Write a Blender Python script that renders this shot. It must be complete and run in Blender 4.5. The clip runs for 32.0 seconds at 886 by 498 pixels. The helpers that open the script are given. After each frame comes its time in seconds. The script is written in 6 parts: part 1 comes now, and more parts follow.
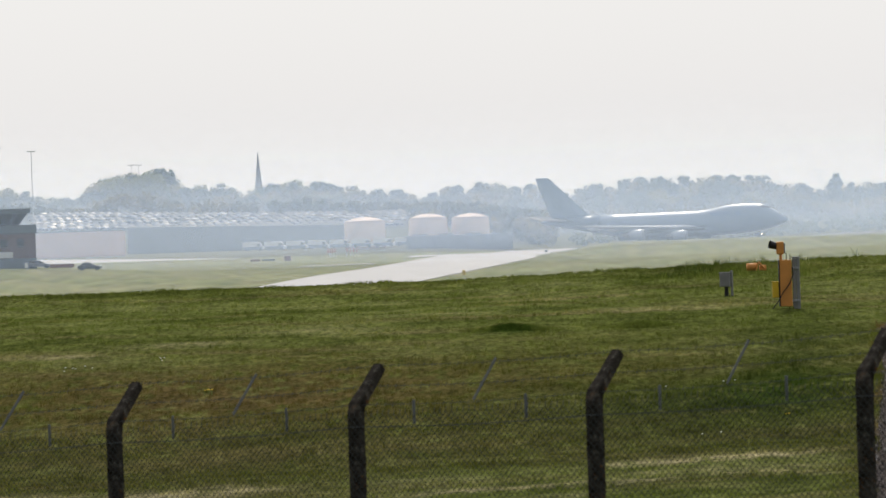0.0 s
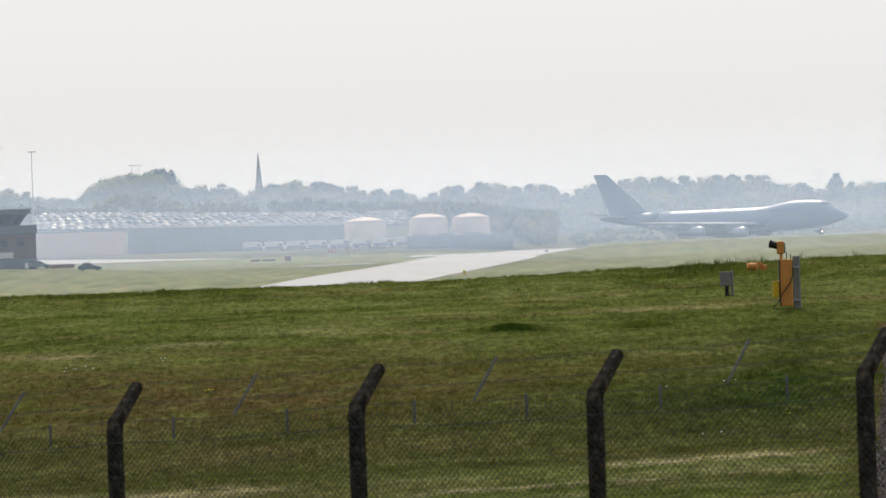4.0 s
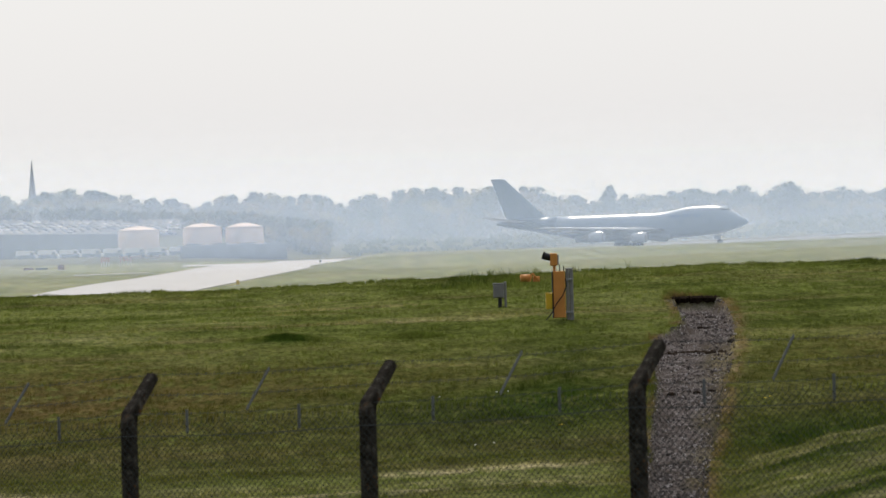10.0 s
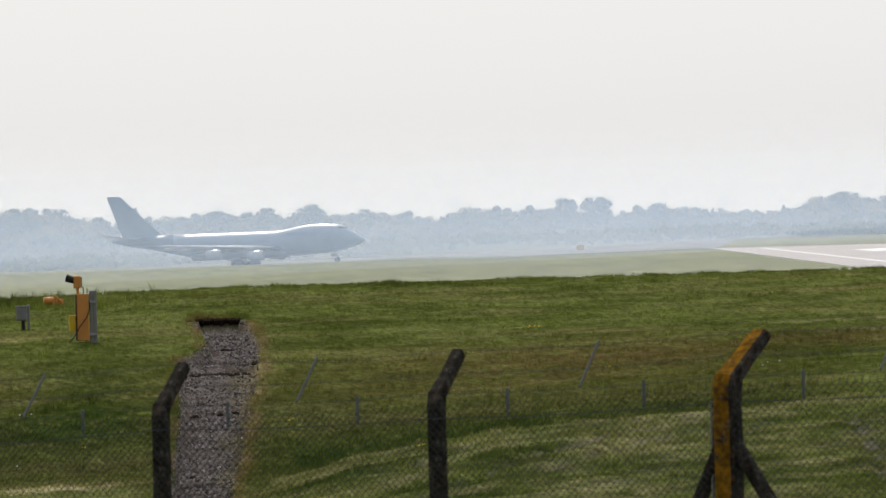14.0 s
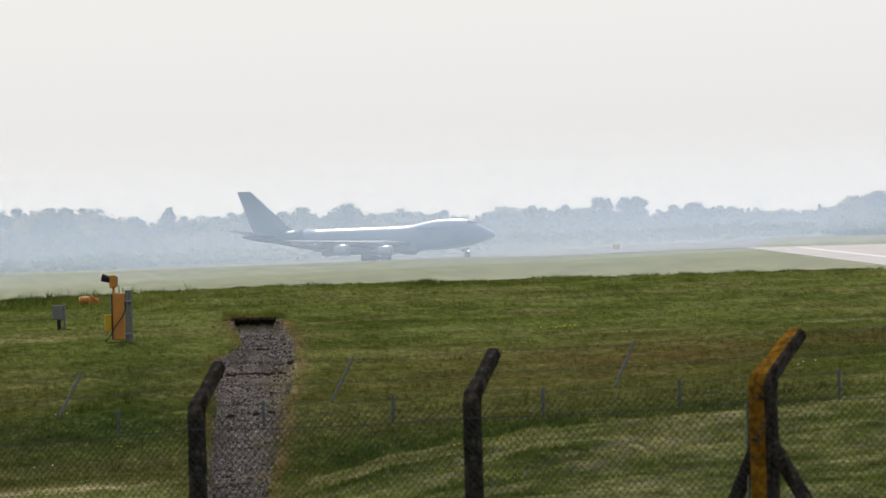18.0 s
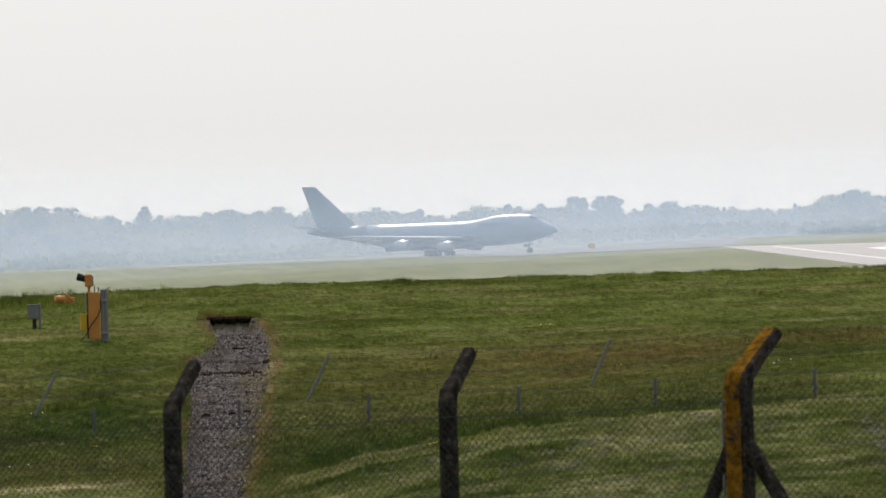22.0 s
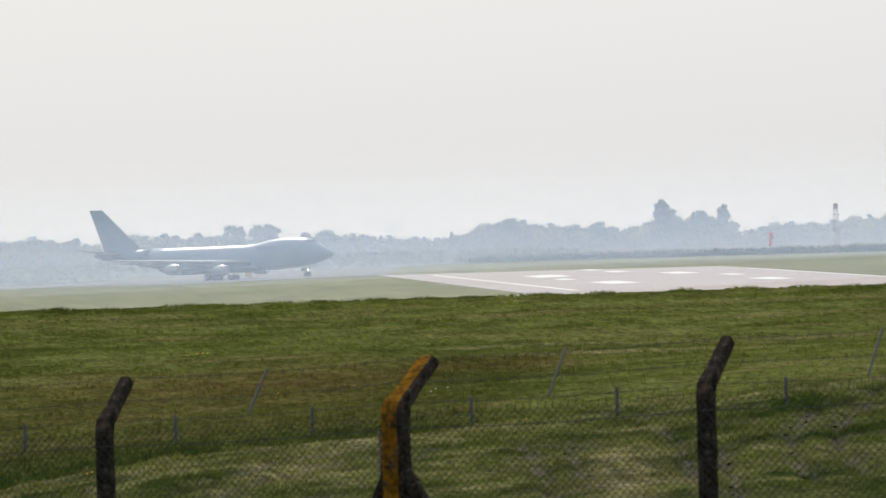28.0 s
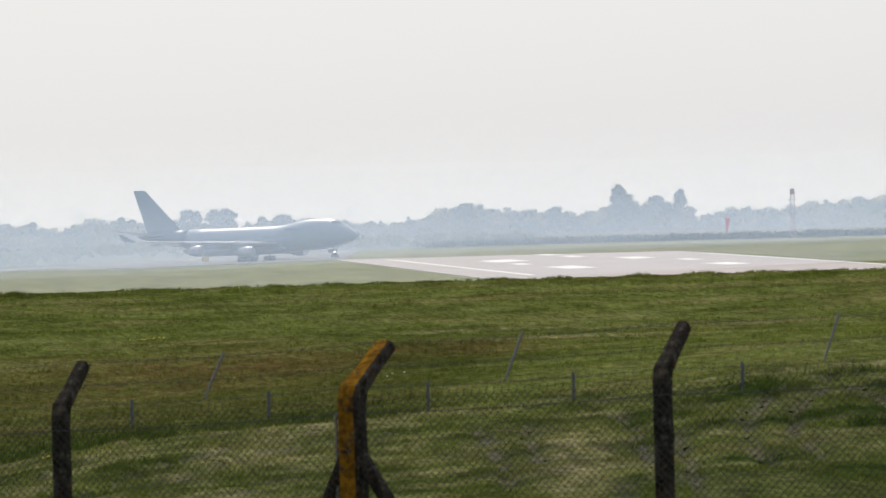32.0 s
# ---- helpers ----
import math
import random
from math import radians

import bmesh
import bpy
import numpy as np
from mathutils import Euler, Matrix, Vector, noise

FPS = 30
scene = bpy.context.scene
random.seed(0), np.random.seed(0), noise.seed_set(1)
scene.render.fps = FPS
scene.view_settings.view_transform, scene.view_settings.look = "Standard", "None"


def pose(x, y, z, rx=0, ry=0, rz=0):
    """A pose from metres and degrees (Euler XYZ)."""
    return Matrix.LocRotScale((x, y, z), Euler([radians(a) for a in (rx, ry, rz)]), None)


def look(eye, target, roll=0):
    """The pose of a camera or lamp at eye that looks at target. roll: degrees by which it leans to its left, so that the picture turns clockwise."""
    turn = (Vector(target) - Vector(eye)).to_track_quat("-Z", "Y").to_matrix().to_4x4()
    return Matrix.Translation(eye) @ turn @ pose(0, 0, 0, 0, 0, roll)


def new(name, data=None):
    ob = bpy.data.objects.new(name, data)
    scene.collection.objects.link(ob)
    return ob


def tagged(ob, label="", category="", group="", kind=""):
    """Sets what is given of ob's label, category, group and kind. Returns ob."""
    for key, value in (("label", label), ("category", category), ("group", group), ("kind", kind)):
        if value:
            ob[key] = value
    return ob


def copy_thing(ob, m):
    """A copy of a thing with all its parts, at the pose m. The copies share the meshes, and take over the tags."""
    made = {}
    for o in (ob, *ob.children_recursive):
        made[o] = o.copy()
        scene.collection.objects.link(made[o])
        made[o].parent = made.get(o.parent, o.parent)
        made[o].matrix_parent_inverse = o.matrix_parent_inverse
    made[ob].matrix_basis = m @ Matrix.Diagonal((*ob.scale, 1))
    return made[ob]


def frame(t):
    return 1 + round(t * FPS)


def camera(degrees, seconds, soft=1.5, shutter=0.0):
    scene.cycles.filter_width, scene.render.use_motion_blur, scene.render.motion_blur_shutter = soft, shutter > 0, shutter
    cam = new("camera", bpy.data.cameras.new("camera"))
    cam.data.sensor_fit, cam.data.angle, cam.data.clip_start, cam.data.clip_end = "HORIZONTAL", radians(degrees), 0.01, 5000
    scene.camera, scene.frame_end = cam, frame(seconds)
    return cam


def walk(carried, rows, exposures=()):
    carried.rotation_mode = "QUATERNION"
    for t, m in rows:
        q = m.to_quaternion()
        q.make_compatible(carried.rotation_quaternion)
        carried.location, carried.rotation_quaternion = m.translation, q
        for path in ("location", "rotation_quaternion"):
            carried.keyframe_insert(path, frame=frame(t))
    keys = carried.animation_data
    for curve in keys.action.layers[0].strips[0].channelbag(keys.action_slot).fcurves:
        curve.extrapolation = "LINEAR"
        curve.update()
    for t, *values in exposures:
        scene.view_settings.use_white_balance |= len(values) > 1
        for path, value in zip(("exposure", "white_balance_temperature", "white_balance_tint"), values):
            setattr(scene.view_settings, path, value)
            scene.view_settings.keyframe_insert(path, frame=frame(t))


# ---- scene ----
from mathutils import kdtree

# The camera stands on a low bank outside the perimeter fence and pans after the aircraft.
EYE = (0.0, 0.0, 9.0)
cam = camera(9.957, 32.0)
cam.data.dof.use_dof, cam.data.dof.focus_distance, cam.data.dof.aperture_fstop = True, 400.0, 9.0
TURNS = [
    (0.0, 0.000, -0.357, 1.86), (2.0, 0.000, -0.350, 1.93), (3.0, -0.009, -0.351, 1.95),
    (3.5, -0.009, -0.356, 1.93), (5.5, 0.000, -0.359, 1.91), (7.0, -0.009, -0.349, 1.90),
    (9.0, -0.010, -0.345, 1.85), (9.5, -0.008, -0.341, 1.86), (9.7, 0.004, -0.338, 1.88), (9.8, 0.071, -0.335, 1.86), (9.9, 1.100, -0.327, 1.72),
    (10.0, 2.544, -0.317, 1.54), (10.1, 4.527, -0.286, 1.55), (10.2, 6.095, -0.243, 1.54),
    (10.3, 6.951, -0.207, 1.60), (10.5, 7.311, -0.127, 1.67), (11.0, 7.175, -0.090, 1.58),
    (11.5, 7.374, -0.072, 1.62), (12.0, 7.758, -0.062, 1.63), (12.5, 8.101, -0.055, 1.57),
    (13.0, 8.011, -0.137, 1.60), (13.5, 7.951, -0.189, 1.56), (14.0, 7.908, -0.208, 1.54),
    (14.5, 7.870, -0.223, 1.55), (16.5, 7.737, -0.234, 1.49), (17.0, 7.617, -0.230, 1.50),
    (17.5, 7.483, -0.213, 1.52), (18.0, 7.507, -0.205, 1.55), (18.5, 7.560, -0.209, 1.52),
    (19.0, 7.609, -0.209, 1.57), (20.0, 7.688, -0.216, 1.56), (21.0, 7.754, -0.222, 1.55),
    (22.0, 7.782, -0.223, 1.56), (24.0, 7.793, -0.213, 1.55), (24.5, 7.793, -0.213, 1.55),
    (26.5, 7.812, -0.215, 1.56), (27.0, 7.846, -0.180, 1.62), (27.5, 7.908, -0.057, 1.60),
    (27.6, 8.318, -0.032, 1.60), (27.7, 9.378, -0.026, 1.60), (27.8, 10.677, -0.021, 1.60),
    (27.9, 11.387, -0.013, 1.62), (28.0, 11.646, -0.005, 1.63), (28.5, 12.253, 0.129, 1.71),
    (29.0, 12.091, 0.252, 1.52), (29.5, 12.359, 0.006, 1.47), (30.0, 12.336, -0.109, 1.51),
    (30.5, 12.273, -0.177, 1.55), (31.0, 12.221, -0.195, 1.54), (31.5, 12.172, -0.203, 1.54),
    (32.0, 12.134, -0.192, 1.55),
]
walk(cam, [(t, pose(*EYE, 90 + p, r, -a)) for t, a, p, r in TURNS],
     ((0.0, 0.0), (10.0, 0.0), (11.5, -0.04), (13.0, -0.04), (14.0, 0.0), (27.0, -0.02), (28.0, -0.05), (29.0, -0.12), (30.0, -0.08), (31.0, -0.06), (32.0, -0.03)))

# ---- light: hazy spring daylight, the sun high ahead of the camera ----
SUN_AZ, SUN_EL = -1.0, 48.0
world = bpy.data.worlds.new("sky")
scene.world = world
world.use_nodes = True
wn, wl = world.node_tree.nodes, world.node_tree.links
sky = wn.new("ShaderNodeTexSky")
sky.sky_type, sky.sun_disc = "NISHITA", False
sky.sun_elevation, sky.sun_rotation = radians(SUN_EL), radians(SUN_AZ)
sky.air_density, sky.dust_density, sky.ozone_density = 1.2, 3.0, 1.5
wn["Background"].inputs["Strength"].default_value = 0.23
# haze spreads the sun's light: the sky pales towards it and deepens away from it
aim, toward, aureole, tinted = wn.new("ShaderNodeTexCoord"), wn.new("ShaderNodeVectorMath"), wn.new("ShaderNodeValToRGB"), wn.new("ShaderNodeMix")
toward.operation = "DOT_PRODUCT"
sun_from = Vector((math.sin(radians(SUN_AZ)) * math.cos(radians(SUN_EL)),
                   math.cos(radians(SUN_AZ)) * math.cos(radians(SUN_EL)), math.sin(radians(SUN_EL))))
toward.inputs[1].default_value = sun_from
span = wn.new("ShaderNodeMapRange")
span.inputs[1].default_value, span.inputs[2].default_value = -1.0, 1.0
tinted.data_type, tinted.blend_type = "RGBA", "MULTIPLY"
tinted.inputs[0].default_value = 1.0
stops = aureole.color_ramp.elements
stops[0].position, stops[0].color = 0.10, (0.13, 0.15, 0.19, 1)
stops[1].position, stops[1].color = 0.84, (0.82, 0.823, 0.828, 1)
wl.new(aim.outputs["Generated"], toward.inputs[0])
wl.new(toward.outputs["Value"], span.inputs[0])
wl.new(span.outputs[0], aureole.inputs[0])
veil = wn.new("ShaderNodeMix")
veil.data_type = "RGBA"
veil.inputs[0].default_value = 0.9
veil.inputs[7].default_value = (4.30, 4.34, 4.44, 1)
wl.new(sky.outputs[0], veil.inputs[6])
wl.new(veil.outputs[2], tinted.inputs[6])
wl.new(aureole.outputs[0], tinted.inputs[7])
wl.new(tinted.outputs[2], wn["Background"].inputs["Color"])
sun_data = bpy.data.lights.new("sun", "SUN")
sun_data.energy, sun_data.angle, sun_data.color = 2.4, radians(0.6), (1.0, 0.96, 0.90)
sun = new("sun", sun_data)
sun.matrix_world = look(sun_from * 200, (0, 0, 0))


# ---- materials ----
class Nodes:
    """A material's node tree, with short ways to add to it."""

    def __init__(self, name, rough=0.8, metal=0.0, spec=0.4):
        self.mat = bpy.data.materials.new(name)
        self.mat.use_nodes = True
        self.tree = self.mat.node_tree
        self.bsdf = self.tree.nodes["Principled BSDF"]
        self.bsdf.inputs["Roughness"].default_value = rough
        self.bsdf.inputs["Metallic"].default_value = metal
        self.bsdf.inputs["Specular IOR Level"].default_value = spec

    def add(self, kind, **links):
        n = self.tree.nodes.new(kind)
        return n

    def link(self, a, b):
        self.tree.links.new(a, b)

    def coords(self, scale=(1, 1, 1), space="Object"):
        tc = self.add("ShaderNodeTexCoord")
        mp = self.add("ShaderNodeMapping")
        mp.inputs["Scale"].default_value = scale
        self.link(tc.outputs[space], mp.inputs["Vector"])
        return mp.outputs["Vector"]

    def noise(self, scale, detail=4.0, rough=0.55, vec=None):
        n = self.add("ShaderNodeTexNoise")
        n.inputs["Scale"].default_value, n.inputs["Detail"].default_value = scale, detail
        n.inputs["Roughness"].default_value = rough
        if vec is not None:
            self.link(vec, n.inputs["Vector"])
        return n.outputs["Fac"]

    def ramp(self, fac, *stops):
        n = self.add("ShaderNodeValToRGB")
        e = n.color_ramp.elements
        while len(e) < len(stops):
            e.new(0.5)
        for k, (p, c) in zip(e, stops):
            k.position, k.color = p, (*c, 1) if len(c) == 3 else c
        self.link(fac, n.inputs["Fac"])
        return n.outputs["Color"]

    def mix(self, fac, a, b, kind="MIX"):
        n = self.add("ShaderNodeMix")
        n.data_type, n.blend_type = "RGBA", kind
        for v, i in ((fac, 0), (a, 6), (b, 7)):
            if isinstance(v, (int, float)):
                n.inputs[i].default_value = v
            elif isinstance(v, tuple):
                n.inputs[i].default_value = (*v, 1)
            else:
                self.link(v, n.inputs[i])
        return n.outputs[2]

    def bump(self, height, strength=0.3, distance=0.02):
        n = self.add("ShaderNodeBump")
        n.inputs["Strength"].default_value, n.inputs["Distance"].default_value = strength, distance
        self.link(height, n.inputs["Height"])
        self.link(n.outputs["Normal"], self.bsdf.inputs["Normal"])

    def color(self, c):
        if isinstance(c, tuple):
            self.bsdf.inputs["Base Color"].default_value = (*c, 1)
        else:
            self.link(c, self.bsdf.inputs["Base Color"])


def painted(name, c, rough=0.55, metal=0.0, vary=0.25, scale=2.0, bump=0.0, spec=0.4, coat=0.0):
    """A worn coat: base colour c with stains at two scales."""
    m = Nodes(name, rough, metal, spec)
    v = m.coords()
    big, small = m.noise(scale, 5, 0.6, v), m.noise(scale * 9, 4, 0.6, v)
    dark = tuple(k * (1 - vary) for k in c)
    light = tuple(min(1, k * (1 + vary * 0.6)) for k in c)
    col = m.mix(m.ramp(big, (0.35, (0, 0, 0)), (0.65, (1, 1, 1))), dark, light)
    col = m.mix(0.35, col, m.mix(small, dark, light))
    m.color(col)
    if bump:
        m.bump(small, bump, 0.01)
    if coat:
        m.bsdf.inputs["Coat Weight"].default_value, m.bsdf.inputs["Coat Roughness"].default_value = coat, 0.34
        m.bsdf.inputs["Coat IOR"].default_value = 1.65
    return m.mat


def field_color(m, v):
    """Rough pasture: patches of green, worn by the sheet's own cover: r straw, g brown stems, b lush grass and painted
    shade, a gravel.
    """
    att = m.add("ShaderNodeVertexColor")
    att.layer_name = "cover"
    sep = m.add("ShaderNodeSeparateColor")
    m.link(att.outputs["Color"], sep.inputs[0])
    patch = m.noise(0.55, 6, 0.62, m.coords((0.45, 0.55, 1)))
    col = m.ramp(patch, (0.32, (0.073, 0.090, 0.022)), (0.50, (0.121, 0.142, 0.038)), (0.70, (0.188, 0.199, 0.073)))
    dry = m.noise(0.5, 5, 0.65, m.coords((0.22, 0.8, 1)))
    col = m.mix(m.ramp(dry, (0.52, (0, 0, 0)), (0.66, (0.55, 0.55, 0.55))), col, (0.225, 0.185, 0.090))
    mottle = m.noise(2.6, 6, 0.70, m.coords((1, 0.30, 1)))
    for name, c, lo in (("Green", (0.140, 0.088, 0.042), 0.42), ("Blue", (0.036, 0.058, 0.012), 0.38), ("Red", (0.42, 0.365, 0.215), 0.46)):
        k = m.add("ShaderNodeMath")
        k.operation = "MULTIPLY"
        m.link(sep.outputs[name], k.inputs[0])
        m.link(m.ramp(mottle, (lo - 0.06, (0.15, 0.15, 0.15)), (lo + 0.10, (1, 1, 1))), k.inputs[1])
        col = m.mix(k.outputs[0], col, c)
    clump = m.noise(1.1, 5, 0.6, m.coords((1, 0.5, 1)))
    col = m.mix(1.0, col, m.ramp(clump, (0.36, (0.82, 0.82, 0.82)), (0.64, (1.17, 1.16, 1.14))), "MULTIPLY")
    tuft = m.noise(6.5, 5, 0.72, m.coords((1, 0.22, 1)))
    col = m.mix(1.0, col, m.ramp(tuft, (0.34, (0.60, 0.60, 0.60)), (0.50, (1, 1, 1)), (0.66, (1.34, 1.32, 1.24))), "MULTIPLY")
    return col, att.outputs["Alpha"]


def grass_ground():
    m = Nodes("grass", 1.0, 0, 0.0)
    v = m.coords()
    col, stony = field_color(m, v)
    fine = m.noise(9, 6, 0.7, m.coords((1, 0.3, 1)))
    col = m.mix(m.ramp(fine, (0.34, (0.6, 0.6, 0.6)), (0.52, (0, 0, 0))), col, (0.014, 0.021, 0.004))
    pebble = m.noise(26, 5, 0.75, v)
    stone = m.ramp(pebble, (0.36, (0.034, 0.027, 0.025)), (0.50, (0.150, 0.128, 0.120)), (0.64, (0.36, 0.33, 0.32)))
    earth = m.noise(1.6, 5, 0.6, v)
    stone = m.mix(m.ramp(earth, (0.40, (0.65, 0.65, 0.65)), (0.60, (0, 0, 0))), stone, (0.046, 0.033, 0.022))
    m.color(m.mix(stony, col, stone))
    m.bump(m.noise(14, 6, 0.7, v), 0.9, 0.10)
    return m.mat


def mown_grass():
    """Short dry mown grass of the airfield."""
    m = Nodes("mown_airfield_grass", 1.0, 0, 0.0)
    a = m.noise(0.02, 5, 0.6, m.coords((0.5, 0.25, 1)))
    b = m.noise(0.16, 5, 0.6, m.coords((0.6, 0.12, 1)))
    col = m.mix(m.ramp(a, (0.35, (0, 0, 0)), (0.65, (1, 1, 1))), (0.165, 0.182, 0.084), (0.252, 0.265, 0.138))
    col = m.mix(m.ramp(b, (0.35, (0, 0, 0)), (0.62, (0.6, 0.6, 0.6))), col, (0.250, 0.228, 0.145))
    c = m.noise(0.35, 5, 0.65, m.coords((1, 0.12, 1)))
    m.color(m.mix(1.0, col, m.ramp(c, (0.36, (0.74, 0.76, 0.74)), (0.64, (1.22, 1.20, 1.12))), "MULTIPLY"))
    return m.mat


def asphalt(name, c, rough=0.6, spec=0.18):
    m = Nodes(name, rough, 0, spec)
    v = m.coords()
    a = m.noise(0.12, 5, 0.6, m.coords((1, 0.15, 1)))
    b = m.noise(3.0, 5, 0.6, v)
    lo, hi = tuple(k * 0.75 for k in c), tuple(k * 1.2 for k in c)
    m.color(m.mix(0.3, m.mix(a, lo, hi), m.mix(b, lo, hi)))
    m.bump(b, 0.15, 0.02)
    return m.mat


def rough_land():
    m = Nodes("rough_heath", 1.0, 0, 0.0)
    a = m.noise(0.03, 5, 0.6, m.coords((0.5, 0.3, 1)))
    m.color(m.mix(m.ramp(a, (0.35, (0, 0, 0)), (0.65, (1, 1, 1))), (0.085, 0.088, 0.046), (0.170, 0.160, 0.085)))
    return m.mat


HEATH = rough_land()
GRASS = grass_ground()
MOWN = mown_grass()
TARMAC = asphalt("weathered_concrete_paving", (0.40, 0.38, 0.36))
RUNWAY = asphalt("pinkish_runway_concrete", (0.40, 0.355, 0.335))
TAXI = asphalt("worn_grey_taxiway", (0.24, 0.24, 0.245), 0.85, 0.05)
ASPHALT = asphalt("dark_asphalt", (0.105, 0.105, 0.105), 0.95, 0.02)
MARKING = painted("white_road_paint", (0.75, 0.75, 0.72), 0.6, 0, 0.15, 0.5)
# White hull: the blue-grey of its shaded side is put into the base colour.
HULL = painted("white_hull_shade_tone", (0.15, 0.235, 0.37), 0.35, 0.0, 0.06, 0.15, spec=0.5, coat=0.8)
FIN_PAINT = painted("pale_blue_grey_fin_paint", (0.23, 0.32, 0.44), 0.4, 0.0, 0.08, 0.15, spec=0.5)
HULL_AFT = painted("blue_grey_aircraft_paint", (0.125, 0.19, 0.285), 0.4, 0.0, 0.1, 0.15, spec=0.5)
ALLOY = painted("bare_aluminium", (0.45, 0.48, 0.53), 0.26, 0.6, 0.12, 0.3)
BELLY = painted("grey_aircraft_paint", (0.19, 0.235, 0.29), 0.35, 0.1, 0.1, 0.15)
RUBBER = painted("black_rubber", (0.022, 0.022, 0.024), 0.8, 0, 0.2, 3)
STEEL = painted("dull_steel", (0.30, 0.31, 0.32), 0.4, 0.7, 0.25, 2)


def glass_dark(name, c=(0.02, 0.025, 0.03)):
    m = Nodes(name, 0.08, 0, 0.6)
    m.color(m.mix(m.noise(0.6), tuple(k * 0.7 for k in c), c))
    return m.mat


GLASS = glass_dark("dark_window_glass")


def glow(name, c, strength):
    m = Nodes(name)
    m.bsdf.inputs["Emission Color"].default_value = (*c, 1)
    m.bsdf.inputs["Emission Strength"].default_value = strength
    return m.mat


# ---- building blocks ----
def mesh_of(name, verts, faces, mat, smooth=False):
    me = bpy.data.meshes.new(name)
    me.from_pydata([tuple(v) for v in verts], [], faces)
    for m in mat if isinstance(mat, (list, tuple)) else (mat,):
        me.materials.append(m)
    if smooth:
        me.polygons.foreach_set("use_smooth", [True] * len(me.polygons))
    me.update()
    return me


def piece(name, verts, faces, mat, parent=None, label="", smooth=False):
    ob = new(name, mesh_of(name, verts, faces, mat, smooth))
    if parent is not None:
        ob.parent = parent
    return tagged(ob, label)


def part(name, bm, mat, parent=None, label="", smooth=False):
    bmesh.ops.recalc_face_normals(bm, faces=bm.faces)
    me = bpy.data.meshes.new(name)
    bm.to_mesh(me)
    bm.free()
    me.materials.append(mat)
    if smooth:
        me.polygons.foreach_set("use_smooth", [True] * len(me.polygons))
    ob = new(name, me)
    if parent is not None:
        ob.parent = parent
    return tagged(ob, label)


def thing(name, m, label, category, group="", kind=""):
    ob = new(name)
    ob.matrix_basis = m
    return tagged(ob, label, category, group, kind)


def box(bm, size, at=(0, 0, 0), turn=None, bevel=0.0):
    """A box of that size, centred at a point, with bevelled edges."""
    m = Matrix.Translation(at) @ (turn or Matrix()) @ Matrix.Diagonal((*size, 1))
    made = bmesh.ops.create_cube(bm, size=1, matrix=m)["verts"]
    if bevel:
        edges = list({e for v in made for e in v.link_edges})
        bmesh.ops.bevel(bm, geom=edges, offset=bevel, segments=1, affect="EDGES")
    return bm


def rod(bm, a, b, r0, r1=None, n=8, caps=True):
    """A tapered round bar from a to b."""
    a, b = Vector(a), Vector(b)
    d = b - a
    m = Matrix.Translation((a + b) / 2) @ d.to_track_quat("Z", "Y").to_matrix().to_4x4()
    bmesh.ops.create_cone(bm, cap_ends=caps, segments=n, radius1=r0, radius2=r0 if r1 is None else r1, depth=d.length, matrix=m)
    return bm


def loft(rings, closed=True, caps=True):
    """Vertices and faces of a skin over rings of equally many points."""
    n, verts, faces = len(rings[0]), [p for ring in rings for p in ring], []
    for i in range(len(rings) - 1):
        for j in range(n if closed else n - 1):
            k = (j + 1) % n
            faces.append((i * n + j, i * n + k, (i + 1) * n + k, (i + 1) * n + j))
    if caps:
        faces.append(tuple(reversed(range(n))))
        faces.append(tuple(range((len(rings) - 1) * n, len(rings) * n)))
    return verts, faces


# ---- the ground: one sheet from the bank to the horizon ----
def smooth(a, b, v):
    t = min(1.0, max(0.0, (v - a) / (b - a)))
    return t * t * (3 - 2 * t)


def lerp_table(xs, ys, v):
    return float(np.interp(v, xs, ys))


def fence_foot(az):
    return lerp_table((-3.7, 14.5), (4.62, 5.42), az)


def crest(az):
    """Height of the grass crest at 142 m."""
    return 9 - 142 * math.tan(radians(lerp_table((-5, 0, 3, 5.5, 17), (0.735, 0.712, 0.632, 0.572, 0.542), az)))


def gauss(v, mid, wide):
    return math.exp(-((v - mid) / wide) ** 2)


